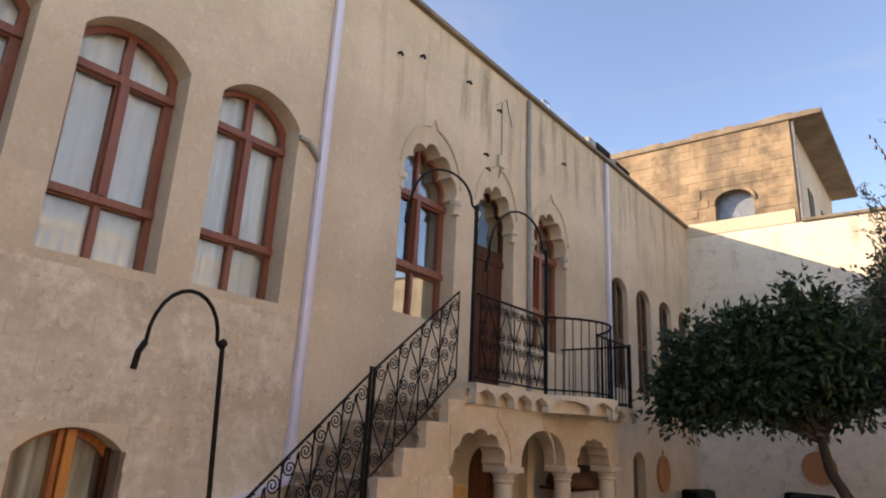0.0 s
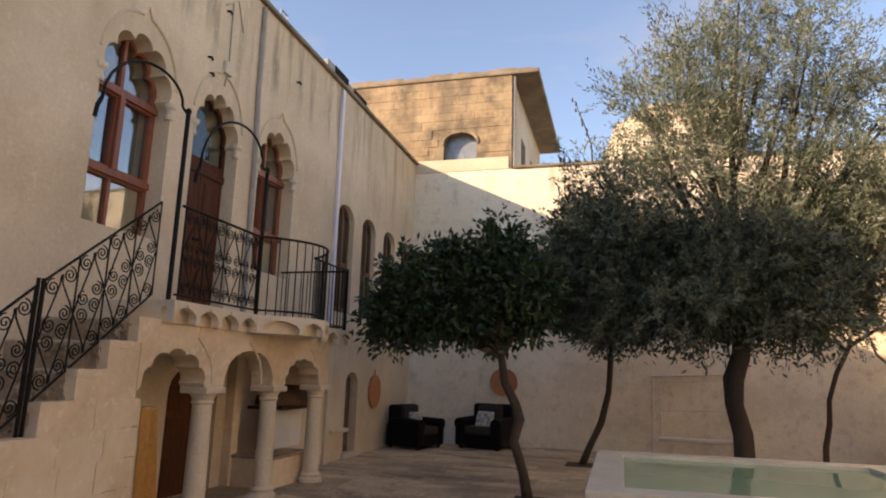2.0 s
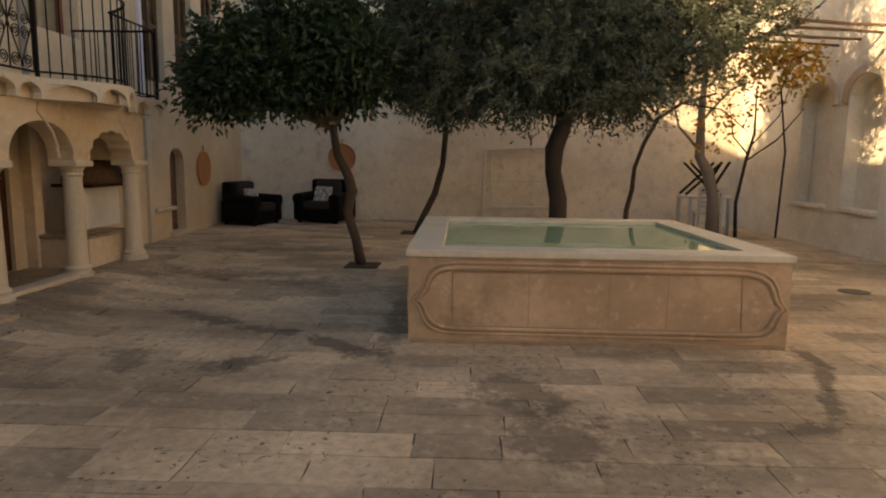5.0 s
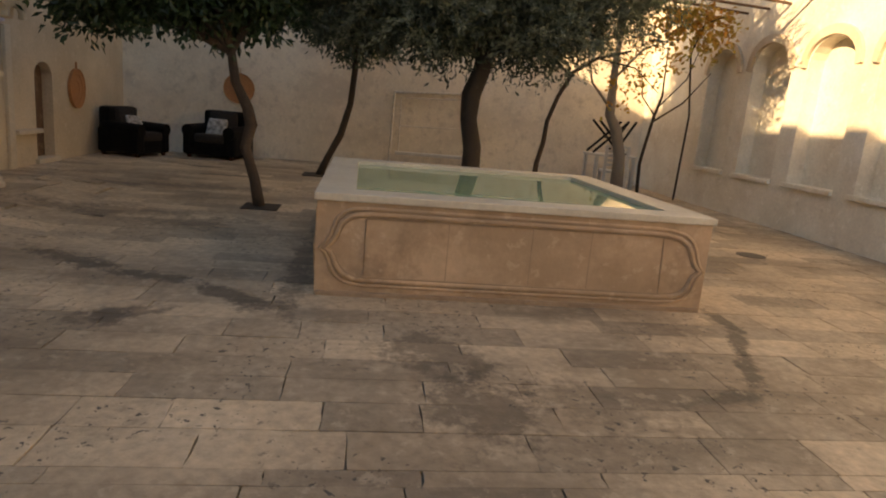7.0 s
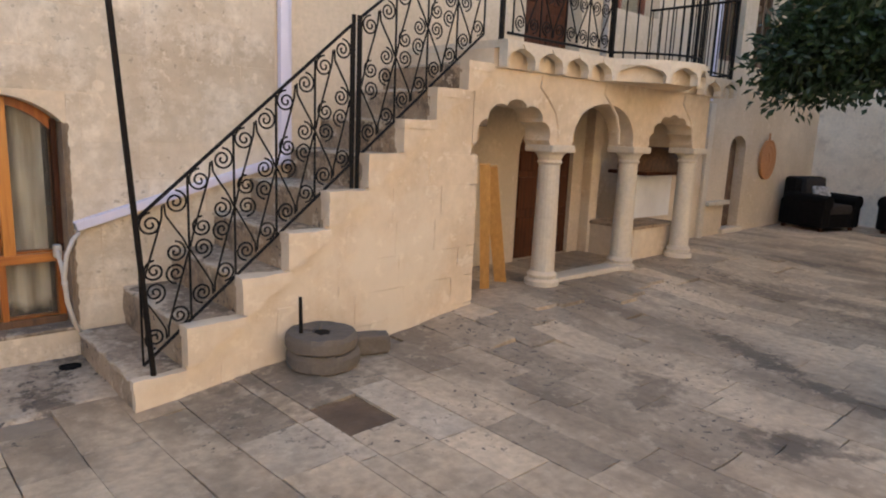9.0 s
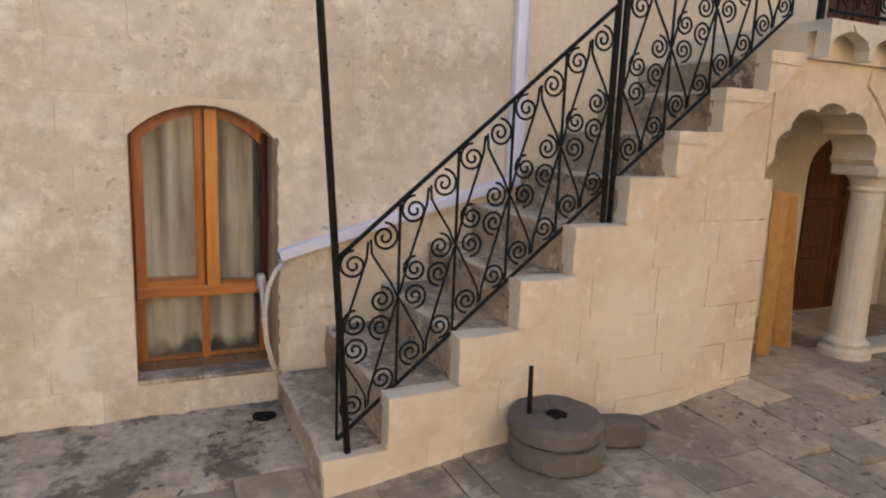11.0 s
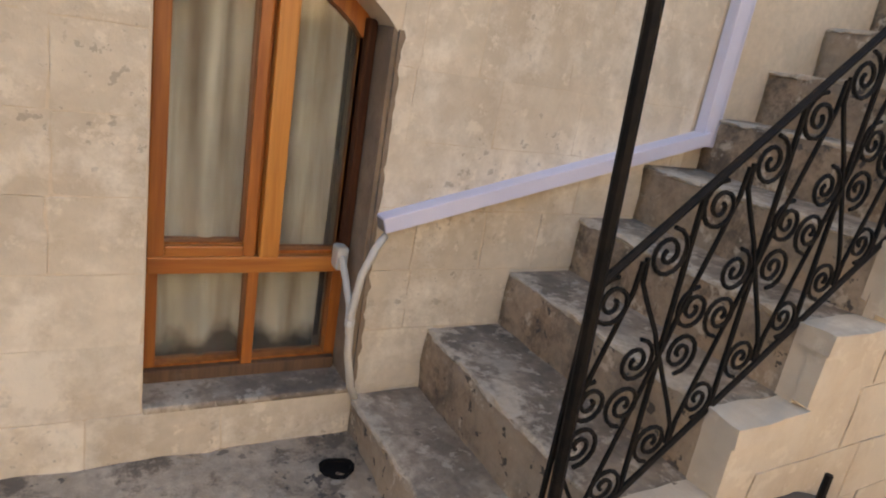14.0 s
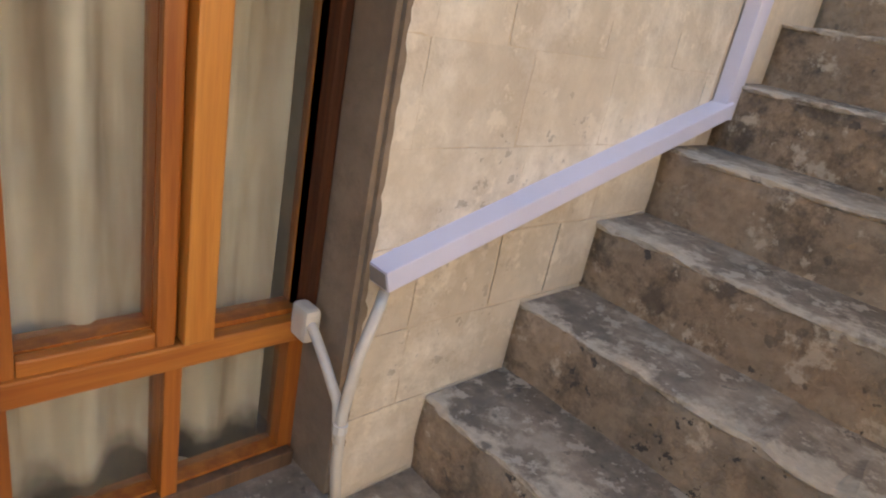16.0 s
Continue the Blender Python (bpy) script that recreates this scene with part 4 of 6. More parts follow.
link("pilaster", boxed((7.62, -0.05, -0.1), (7.76, 0.0, 1.82), 0.012), CREAM, facade)
link("backing_pier", boxed((4.9, -0.12, -0.1), (5.05, -0.001, 1.75), 0.012), ARCADE, facade)

# ---- pipes and gutters ----
def channel(name, label, a, b, w=0.075, d=0.05):
    """A square plastic downpipe between two points on the facade, with a folded rim."""
    t = thing(name, label, "pipe")
    a, b = Vector(a), Vector(b)
    turn = (b - a).to_track_quat("Z", "Y").to_matrix().to_4x4()
    length = (b - a).length
    bm = boxed((-w / 2, -d / 2, 0), (w / 2, d / 2, length), 0.003)
    bm.transform(Matrix.Translation(a) @ turn)
    link("channel", bm, PVC, t)
    if abs((b - a).x) > 0.1:
        # Solid grey plug imitates the shade inside the trunking's open end.
        bm = boxed((-w / 2 + 0.006, -d / 2 + 0.006, -0.002), (w / 2 - 0.006, d / 2 - 0.006, 0.01))
        bm.transform(Matrix.Translation(a) @ turn)
        link("end_plug", bm, GREYPIPE, t, "grey plug coloured as a shaded hollow end")
    else:
        bm = boxed((-w / 2 - 0.006, -d / 2 - 0.006, 0), (-w / 2 + 0.022, d / 2, length), 0.004)
        bm.transform(Matrix.Translation(a) @ turn)
        link("rim", bm, PVC, t)
    return t


channel("downpipe", "lilac-white square plastic downpipe down the facade", (1.335, -0.03, 1.05), (1.335, -0.03, 6.2))
channel("cable_trunking", "lilac-white plastic trunking sloping along the wall above steps", (0.005, -0.03, 0.7), (1.335, -0.03, 1.085))
channel("downpipe", "lilac-white square plastic downpipe down the facade", (7.58, -0.03, 1.85), (7.58, -0.03, 6.2))
gp = thing("conduit", "thin grey conduit running down the facade", "pipe")
link("pipe", tube(bmesh.new(), [(4.97, -0.03, 6.2), (4.98, -0.03, 5.0), (5.02, -0.03, 4.3), (5.06, -0.03, 2.0)], 0.035, 7), GREYPIPE, gp)
sp = thing("spout_pipe", "short bent grey overflow pipe from a window corner", "pipe")
link("pipe", tube(bmesh.new(), [(1.06, -0.02, 3.98), (1.16, -0.03, 3.97), (1.3, -0.03, 3.85)], 0.025, 6), GREYPIPE, sp)
cb = thing("cable_loop", "two off-white cables drooping from the trunking to the sill", "cable")
link("cable", tube(bmesh.new(), [(0.02, -0.045, 0.665), (-0.02, -0.075, 0.63), (-0.06, -0.09, 0.55), (-0.078, -0.09, 0.42), (-0.07, -0.085, 0.28), (-0.035, -0.06, 0.14), (-0.0, -0.03, 0.075)], 0.013, 7), CABLE, cb, smooth=True)
link("cable", tube(bmesh.new(), [(-0.06, 0.12, 0.56), (-0.07, 0.06, 0.54), (-0.075, 0.0, 0.5), (-0.079, -0.07, 0.44), (-0.078, -0.088, 0.35)], 0.012, 7), CABLE, cb, smooth=True)
link("clamp", boxed((-0.085, 0.07, 0.5), (-0.045, 0.135, 0.58), 0.012), CABLE, cb)
link("tie", lathe(bmesh.new(), [(0.017, 0), (0.017, 0.02)], (-0.0785, -0.0895, 0.38), 8), WHITEPL, cb)
wire = thing("wall_wire", "thin grey wire with a small junction box on the facade", "wire")
link("wire", tube(bmesh.new(), [(4.15, -0.012, 5.75), (4.4, -0.012, 5.95), (4.55, -0.012, 5.6)], 0.008, 4), GREYPIPE, wire)
link("wire", tube(bmesh.new(), [(4.3, -0.012, 5.85), (4.32, -0.012, 5.0), (4.27, -0.012, 4.75)], 0.008, 4), GREYPIPE, wire)
link("junction_box", boxed((4.22, -0.05, 4.9), (4.36, 0.0, 5.06), 0.012), CREAM, wire)
for hx, hz in ((2.24, 5.5), (2.61, 5.66), (3.51, 5.78), (6.01, 5.62), (3.93, 4.96), (3.98, 4.78), (4.2, 5.7)):
    bk = thing("wall_bracket", "small rusty iron stub in the facade", "bracket", "iron stubs in the facade")
    link("stub", tube(bmesh.new(), [(hx, 0.02, hz), (hx, -0.05, hz - 0.01), (hx + 0.01, -0.06, hz - 0.05)], 0.016, 5), IRON, bk)

# things on the roof edge
for x, w, h in ((7.15, 0.55, 0.2), (7.95, 0.6, 0.15)):
    t = thing("roof_panel", "dark flat panel lying at the roof edge", "panel", "panels on the roof")
    link("sheet", boxed((x, -0.06, ROOF + 0.09), (x + w, 0.6, ROOF + h), 0.008), LEATHER, t)
    link("support", boxed((x + 0.05, 0.1, ROOF + 0.06), (x + w - 0.05, 0.5, ROOF + 0.1)), GREYPIPE, t)
    link("side_plate", boxed((x - 0.28, -0.05, ROOF + 0.06), (x - 0.004, 0.5, ROOF + h - 0.01), 0.01), GREYPIPE, t)
an = thing("roof_bracket", "small twisted metal bracket on the roof edge", "bracket")
link("bar", tube(bmesh.new(), [(5.4, 0.0, ROOF + 0.05), (5.42, 0.0, ROOF + 0.2), (5.6, 0.0, ROOF + 0.2), (5.6, 0.0, ROOF + 0.1), (5.48, 0.0, ROOF + 0.1)], 0.012, 5), GREYPIPE, an)

# ---- wrought iron ----
BAR = 0.0066


def scroll_mesh(r=0.05, turns=1.9, flip=1):
    pts = []
    for k in range(30):
        t = k / 29
        a, rr = math.pi / 2 + flip * turns * 2 * math.pi * t, r * (1 - 0.86 * t)
        pts.append((rr * math.cos(a), 0, rr * math.sin(a)))
    bm = tube(bmesh.new(), pts, 0.0056, 5)
    me = bpy.data.meshes.new("scroll")
    bm.to_mesh(me)
    bm.free()
    me.materials.append(IRON)
    return me


SCROLLS = [scroll_mesh(0.058), scroll_mesh(0.058, flip=-1), scroll_mesh(0.054), scroll_mesh(0.054, flip=-1)]


def put_scroll(parent, which, p, turn=0.0):
    o = new("scroll", SCROLLS[which])
    o.parent = parent
    o.matrix_world = Matrix.Translation(p) @ Matrix.Rotation(turn, 4, "Y")


def iron_panel(parent, x0, x1, low, high, yline, cells):
    """Upright bars with a lozenge, four scrolls inside it and scrolls at its head and foot in each bay, between two rails given as height at x."""
    w = (x1 - x0) / cells
    P = lambda x, f: (x, yline(x), low(x) + f * (high(x) - low(x)))
    for k in range(cells + 1):
        x = x0 + w * k
        link("bar", tube(bmesh.new(), [P(x, 0.0), P(x, 1.0)], BAR, 4), IRON, parent)
    for k in range(cells):
        a, b = x0 + w * k, x0 + w * (k + 1)
        m = (a + b) / 2
        for side, s in ((a, 1), (b, -1)):
            head = [P(m - s * 0.02 * w, 0.94), P(m - s * 0.04 * w, 0.86), P(m - s * 0.14 * w, 0.78), P(side + s * 0.12 * w, 0.6), P(side + s * 0.02 * w, 0.5)]
            foot = [P(side + s * 0.02 * w, 0.48), P(side + s * 0.14 * w, 0.38), P(m - s * 0.14 * w, 0.2), P(m - s * 0.03 * w, 0.1), P(m - s * 0.02 * w, 0.03)]
            link("stem", tube(bmesh.new(), head, BAR * 0.85, 4), IRON, parent)
            link("stem", tube(bmesh.new(), foot, BAR * 0.85, 4), IRON, parent)
            put_scroll(parent, 0 if s > 0 else 1, P(side + s * 0.25 * w, 0.885))
            put_scroll(parent, 3 if s > 0 else 2, P(side + s * 0.25 * w, 0.11), math.pi)
            for f in (0.415, 0.56):
                put_scroll(parent, 2 if s > 0 else 3, P(m - s * 0.215 * w, f), 0.0 if f > 0.5 else math.pi)


rail = thing("stair_railing", "black wrought iron stair railing with scrollwork", "railing")
yl = lambda x: -0.95 + 0.1 * x / 2.4
top = lambda x: 0.85 + 0.846 * (x - 0.05) if x < 1.3 else 1.908 + 0.77 * (x - 1.3)
bot = lambda x: 0.13 + 0.79 * (x - 0.06)
for x0, x1, n in ((0.06, 1.29, 5), (1.36, 2.42, 4)):
    iron_panel(rail, x0, x1, bot, top, yl, n)
    for fn, nm in ((top, "top_rail"), (bot, "bottom_rail")):
        bm = bmesh.new()
        p, q = Vector((x0, yl(x0), fn(x0))), Vector((x1, yl(x1), fn(x1)))
        tube(bm, [p, q], 0.0095 if nm == "top_rail" else 0.0085, 6)
        link(nm, bm, IRON, rail)
for x, z0, z1 in ((1.325, 0.95, 1.96),):
    for dx in (-0.019, 0.019):
        link("post", boxed((x + dx - 0.009, yl(x) - 0.01, z0), (x + dx + 0.009, yl(x) + 0.01, z1), 0.003), IRON, rail)


def lamp_post(x, y, z0, z1, reach, lift, drop, foot_r, lean=0.0, back=0.0):
    p = thing("lamp_bracket", "slim black iron post with a curved hanging arm", "lamp post", "iron posts on the stair")
    link("post", tube(bmesh.new(), [(x + lean, y + back, z0), (x, y, z1)], foot_r, 8), IRON, p)
    link("knob", lathe(bmesh.new(), [(0.012, 0), (0.028, 0.012), (0.024, 0.035), (0.008, 0.05)], (x, y, z1 - 0.01), 8), IRON, p)
    pts = [(x, y, z1 - 0.02), (x - 0.05 * reach, y, z1 + 0.0)]
    for k in range(13):
        a = math.pi * k / 12
        pts.append((x - reach * (0.5 - 0.42 * math.cos(a)), y, z1 + 0.02 + lift * math.sin(a) - drop * (k / 12) ** 2))
    link("arm", tube(bmesh.new(), pts, 0.012, 6), IRON, p, smooth=True)
    e = pts[-1]
    link("hook", tube(bmesh.new(), [e, (e[0] - 0.03, y, e[2] - 0.06), (e[0] - 0.04, y, e[2] - 0.15)], 0.017, 6), IRON, p)


lamp_post(-0.035, -0.99, 0.05, 1.92, 0.5, 0.27, 0.06, 0.0145, 0.138, 0.03)
lamp_post(2.46, -0.98, 1.95, 3.57, 1.02, 0.26, 0.3, 0.02)
lamp_post(3.76, -1.0, 1.95, 3.46, 1.2, 0.36, 0.34, 0.02)

brail = thing("balcony_railing", "black wrought iron balcony railing, scrolls and plain bars", "railing")
RT, RB = 2.75, 2.0
iron_panel(brail, 2.55, 3.72, lambda x: RB, lambda x: RT, lambda x: -1.0, 4)
plan = [Vector((x, y + 0.06)) for x, y in edge_plan(0.0)[2:-1]] + [Vector((5.97, 0.0))]
plan[-2].x = 5.97
for z, r in ((RT, 0.013), (RB, 0.01)):
    link("top_rail" if z == RT else "bottom_rail", tube(bmesh.new(), [(2.5, -1.0, z)] + [(p.x, p.y, z) for p in plan], r, 6), IRON, brail)
gap = 0.02
for a, b in zip(plan, plan[1:]):
    seg = (b - a).length
    while gap < seg:
        p = a + (b - a) * gap / seg
        link("bar", tube(bmesh.new(), [(p.x, p.y, 1.95), (p.x, p.y, RT)], 0.006, 4), IRON, brail)
        gap += 0.095
    gap -= seg
for x in (5.97,):
    link("post", boxed((x - 0.015, -1.015, 1.95), (x + 0.015, -0.985, RT + 0.03), 0.003), IRON, brail)


# ---- pool ----
PX0, PX1, PY0, PY1, PZ = 2.66, 5.36, -7.0, -4.27, 0.675
pool = thing("stone_pool", "raised rectangular limestone pool with moulded sides, full of green water", "pool")
for nm, lo, hi in (("front_wall", (PX0 + 0.02, PY0 + 0.02, -0.1), (PX0 + 0.25, PY1 - 0.02, PZ - 0.05)), ("back_wall", (PX1 - 0.25, PY0 + 0.02, -0.1), (PX1 - 0.02, PY1 - 0.02, PZ - 0.05)),
                   ("side_wall", (PX0 + 0.25, PY0 + 0.02, -0.1), (PX1 - 0.25, PY0 + 0.25, PZ - 0.05)), ("side_wall", (PX0 + 0.25, PY1 - 0.25, -0.1), (PX1 - 0.25, PY1 - 0.02, PZ - 0.05))):
    link(nm, boxed(lo, hi), BASIN, pool)
for lo, hi in (((PX0, PY0, PZ - 0.05), (PX0 + 0.26, PY1, PZ)), ((PX1 - 0.26, PY0, PZ - 0.05), (PX1, PY1, PZ)), ((PX0 + 0.262, PY0, PZ - 0.05), (PX1 - 0.262, PY0 + 0.26, PZ)), ((PX0 + 0.262, PY1 - 0.26, PZ - 0.05), (PX1 - 0.262, PY1, PZ))):
    link("rim", boxed(lo, hi, 0.008), RIM, pool, "pale smooth stone rim")
link("basin_floor", boxed((PX0 + 0.2, PY0 + 0.2, 0.0), (PX1 - 0.2, PY1 - 0.2, 0.1)), BASIN, pool)
link("water", boxed((PX0 + 0.25, PY0 + 0.25, 0.56), (PX1 - 0.25, PY1 - 0.25, 0.64)), WATER, pool, "still green water")


def cartouche(w):
    """Outline of the moulded panel on a side of the pool of width w, pointed at one end and sweeping at the other."""
    return [(0.34, 0.585), (0.25, 0.577), (0.19, 0.553), (0.15, 0.512), (0.13, 0.46), (0.115, 0.41), (0.085, 0.36), (0.041, 0.31), (0.08, 0.285), (0.102, 0.245), (0.115, 0.2), (0.14, 0.15), (0.18, 0.11), (0.24, 0.085), (0.32, 0.075),
            (w - 0.32, 0.065), (w - 0.2, 0.075), (w - 0.14, 0.1), (w - 0.11, 0.14), (w - 0.092, 0.19), (w - 0.075, 0.245), (w - 0.03, 0.29), (w - 0.072, 0.33), (w - 0.095, 0.385), (w - 0.112, 0.44), (w - 0.145, 0.5), (w - 0.205, 0.545), (w - 0.3, 0.57), (w - 0.42, 0.578)]


def panel_on(w, to3):
    loop = cartouche(w)
    for inset, rad, mat, nm in ((0.0, 0.013, BASIN, "moulding"), (0.017, 0.0065, GRIMESHADE, "groove"), (0.034, 0.017, BASIN, "moulding"), (0.053, 0.005, GRIMESHADE, "groove")):
        pts = [to3(u, v) for u, v in shrink(loop, inset)]
        link(nm, tube(bmesh.new(), pts + pts[:2], rad, 7, cap=False), mat, pool, smooth=True)
    pts = [to3(u, v) for u, v in ((0.335, 0.128), (w - 0.36, 0.118), (w - 0.345, 0.13), (w - 0.36, 0.52), (w - 0.375, 0.53), (0.345, 0.522), (0.335, 0.51))]
    link("inner_line", tube(bmesh.new(), pts + pts[:2], 0.006, 6, cap=False), GRIMESHADE, pool, smooth=True)


panel_on(PY1 - PY0, lambda u, v: (PX0 + 0.018, PY1 - u, v))
panel_on(PX1 - PX0, lambda u, v: (PX0 + u, PY1 - 0.018, v))
panel_on(PX1 - PX0, lambda u, v: (PX0 + u, PY0 + 0.018, v))
for u in (0.878, 1.446, 1.858):
    link("slab_joint", boxed((PX0 + 0.0172, PY1 - u - 0.0025, 0.13), (PX0 + 0.0205, PY1 - u + 0.0025, PZ - 0.13)), GRIMESHADE, pool)
link("foot", boxed((PX0 - 0.004, PY0 + 0.03, -0.05), (PX0 + 0.03, PY1 - 0.03, 0.03), 0.012), GRIMESHADE, pool, "dirty foot of the pool wall")

# ---- trees ----
def leaf_mesh(name, centres, axes, length, width, material, parent, label, rng):
    """Many small folded leaves in one mesh."""
    n = len(centres)
    d = axes / np.linalg.norm(axes, axis=1, keepdims=True)
    side = np.cross(d, rng.normal(size=(n, 3)))
    side /= np.linalg.norm(side, axis=1, keepdims=True) + 1e-9
    up = np.cross(side, d)
    ln = length * rng.uniform(0.7, 1.3, (n, 1))
    wd = width * rng.uniform(0.7, 1.25, (n, 1))
    a, b = centres, centres + d * ln
    m = centres + d * ln * 0.5 + up * wd * 0.25
    verts = np.stack([a, m + side * wd * 0.5, b, m - side * wd * 0.5], 1).reshape(-1, 3)
    faces = np.arange(4 * n).reshape(-1, 4)
    me = bpy.data.meshes.new(name)
    me.from_pydata(verts.tolist(), [], faces.tolist())
    me.materials.append(material)
    ob = new(name, me)
    ob.parent = parent
    ob["label"] = label
    return ob


def crown(name, blobs, twigs, per, length, width, material, parent, label, seed, droop=0.0, spread=0.16, shell=0.55, loose=0.75):
    """Leaves along short twigs that fill uneven clumps: blobs are (centre, radii)."""
    rng = np.random.default_rng(seed)
    vol = np.array([r[0] * r[1] * r[2] for _, r in blobs]) ** 0.8
    which = rng.choice(len(blobs), twigs, p=vol / vol.sum())
    c = np.array([b[0] for b in blobs])[which]
    r = np.array([b[1] for b in blobs])[which]
    v = rng.normal(size=(twigs, 3))
    v /= np.linalg.norm(v, axis=1, keepdims=True)
    rad = shell + (1 - shell) * rng.uniform(0, 1, (twigs, 1)) ** 0.5
    rad *= 1 + 0.16 * np.sin(7 * v[:, :1] + 3 * which[:, None]) * np.cos(5 * v[:, 2:] + which[:, None]) + rng.normal(0, 0.07, (twigs, 1))
    start = c + v * r * rad
    way = v + rng.normal(0, 0.55, (twigs, 3)) + np.array([0, 0, 0.25 - droop])
    way /= np.linalg.norm(way, axis=1, keepdims=True)
    f = np.tile(np.linspace(0, 1, per), twigs)[:, None]
    start, way2 = np.repeat(start, per, 0), np.repeat(way, per, 0)
    pts = start + way2 * f * spread * rng.uniform(0.7, 1.4, (len(f), 1)) + rng.normal(0, spread * 0.1, (len(f), 3))
    pts[:, 2] -= droop * f[:, 0] ** 2 * spread
    return leaf_mesh(name, pts, way2 + rng.normal(0, loose, (len(f), 3)), length, width, material, parent, label, rng)


def sprays(name, blobs, count, per, length, width, reach, material, parent, label, seed, lift=0.5, shell=0.45):
    """Long leafy shoots that grow outward and upward from uneven clumps, with gaps between them."""
    rng = np.random.default_rng(seed)
    vol = np.array([r[0] * r[1] * r[2] for _, r in blobs]) ** 0.75
    which = rng.choice(len(blobs), count, p=vol / vol.sum())
    c, r = np.array([b[0] for b in blobs])[which], np.array([b[1] for b in blobs])[which]
    v = rng.normal(size=(count, 3))
    v /= np.linalg.norm(v, axis=1, keepdims=True)
    start = c + v * r * (shell + (1 - shell) * rng.uniform(0, 1, (count, 1)) ** 0.6)
    way = v * 0.8 + rng.normal(0, 0.4, (count, 3)) + np.array([0, 0, lift])
    way /= np.linalg.norm(way, axis=1, keepdims=True)
    long = reach * rng.uniform(0.5, 1.3, (count, 1))
    f = np.tile(np.linspace(0, 1, per), count)[:, None]
    way2, long2 = np.repeat(way, per, 0), np.repeat(long, per, 0)
    bend = np.repeat(rng.normal(0, 0.22, (count, 3)), per, 0)
    pts = np.repeat(start, per, 0) + (way2 * f + bend * f ** 2) * long2 + rng.normal(0, 1, (len(f), 3)) * (0.05 - 0.03 * f)
    return leaf_mesh(name, pts, way2 + bend * f + rng.normal(0, 0.42, (len(f), 3)), length, width, material, parent, label, rng)


def trunk_of(parent, pts, radii, material, limbs, name="trunk"):
    bm = tube(bmesh.new(), pts, radii, 10)
    rng = random.Random(int(100 * pts[0][0]))
    for v in bm.verts:
        v.co += Vector((rng.uniform(-1, 1), rng.uniform(-1, 1), 0)) * 0.09 * radii[0]
    tr = link(name, bm, material, parent, smooth=True)
    for lp, lr in limbs:
        link("limb", tube(bmesh.new(), lp, lr, 6), material, tr, smooth=True)


def limbs_to(base, blobs, r0, seed):
    rng = random.Random(seed)
    out = []
    for c, r in blobs:
        b, c = Vector(base), Vector(c)
        mid = b.lerp(c, 0.5) + Vector((rng.uniform(-0.15, 0.15), rng.uniform(-0.15, 0.15), rng.uniform(-0.05, 0.12)))
        out.append(([b, mid, c], [r0, r0 * 0.6, r0 * 0.18]))
        for _ in range(2):
            e = c + Vector([rng.uniform(-0.7, 0.7) * k for k in r])
            out.append(([mid, mid.lerp(e, 0.6) + Vector((0, 0, 0.05)), e], [r0 * 0.45, r0 * 0.25, r0 * 0.08]))
    return out


def lumpy(blobs, seed, each=5, size=0.5):
    """Breaks smooth clumps into smaller uneven ones."""
    rng, out = random.Random(seed), []
    for c, r in blobs:
        for _ in range(each):
            v = Vector((rng.gauss(0, 1), rng.gauss(0, 1), rng.gauss(0, 0.8))).normalized() * rng.uniform(0.35, 0.8)
            f = size * rng.uniform(0.6, 1.3)
            out.append(((c[0] + v.x * r[0], c[1] + v.y * r[1], c[2] + v.z * r[2]), (r[0] * f, r[1] * f, r[2] * f * 0.85)))
    return out


t1 = thing("citrus_tree", "small citrus tree with dark glossy crown and crooked trunk", "tree")
B1 = [((5.9, -2.0, 2.3), (0.55, 0.62, 0.45)), ((6.0, -2.6, 2.45), (0.7, 0.7, 0.7)), ((6.05, -3.15, 2.55), (0.75, 0.65, 0.7)), ((5.9, -2.9, 2.2), (0.75, 0.8, 0.45)), ((6.1, -3.55, 2.3), (0.6, 0.5, 0.5)),
      ((6.0, -2.1, 2.75), (0.5, 0.42, 0.4)), ((6.0, -3.02, 3.12), (0.32, 0.26, 0.38)), ((6.4, -2.9, 2.45), (0.6, 0.8, 0.55)), ((5.8, -1.65, 2.1), (0.4, 0.38, 0.32)), ((6.0, -2.45, 3.0), (0.3, 0.3, 0.25))]
trunk_of(t1, [(5.98, -3.45, -0.05), (5.99, -3.38, 0.3), (6.0, -3.27, 0.65), (6.02, -3.33, 0.9), (6.01, -3.28, 1.08), (6.0, -3.15, 1.35), (6.0, -3.1, 1.7)], [0.075, 0.058, 0.053, 0.068, 0.06, 0.05, 0.045], BARK, limbs_to((6.0, -3.1, 1.65), B1, 0.04, 1))
crown("crown", lumpy(B1, 4, 6, 0.48), 4200, 7, 0.1, 0.048, CITRUS, t1, "dense dark green leaves", 11, droop=0.35, spread=0.2, shell=0.3)

t2 = thing("leaning_tree", "slender leaning tree with dark green crown by the back wall", "tree")
B2 = [((9.3, -4.1, 2.6), (0.7, 0.7, 0.7)), ((9.4, -4.6, 2.4), (0.7, 0.6, 0.55)), ((9.4, -3.6, 3.3), (0.5, 0.45, 0.55)), ((9.4, -4.2, 3.2), (0.7, 0.6, 0.6)), ((9.4, -4.9, 3.0), (0.6, 0.6, 0.6))]
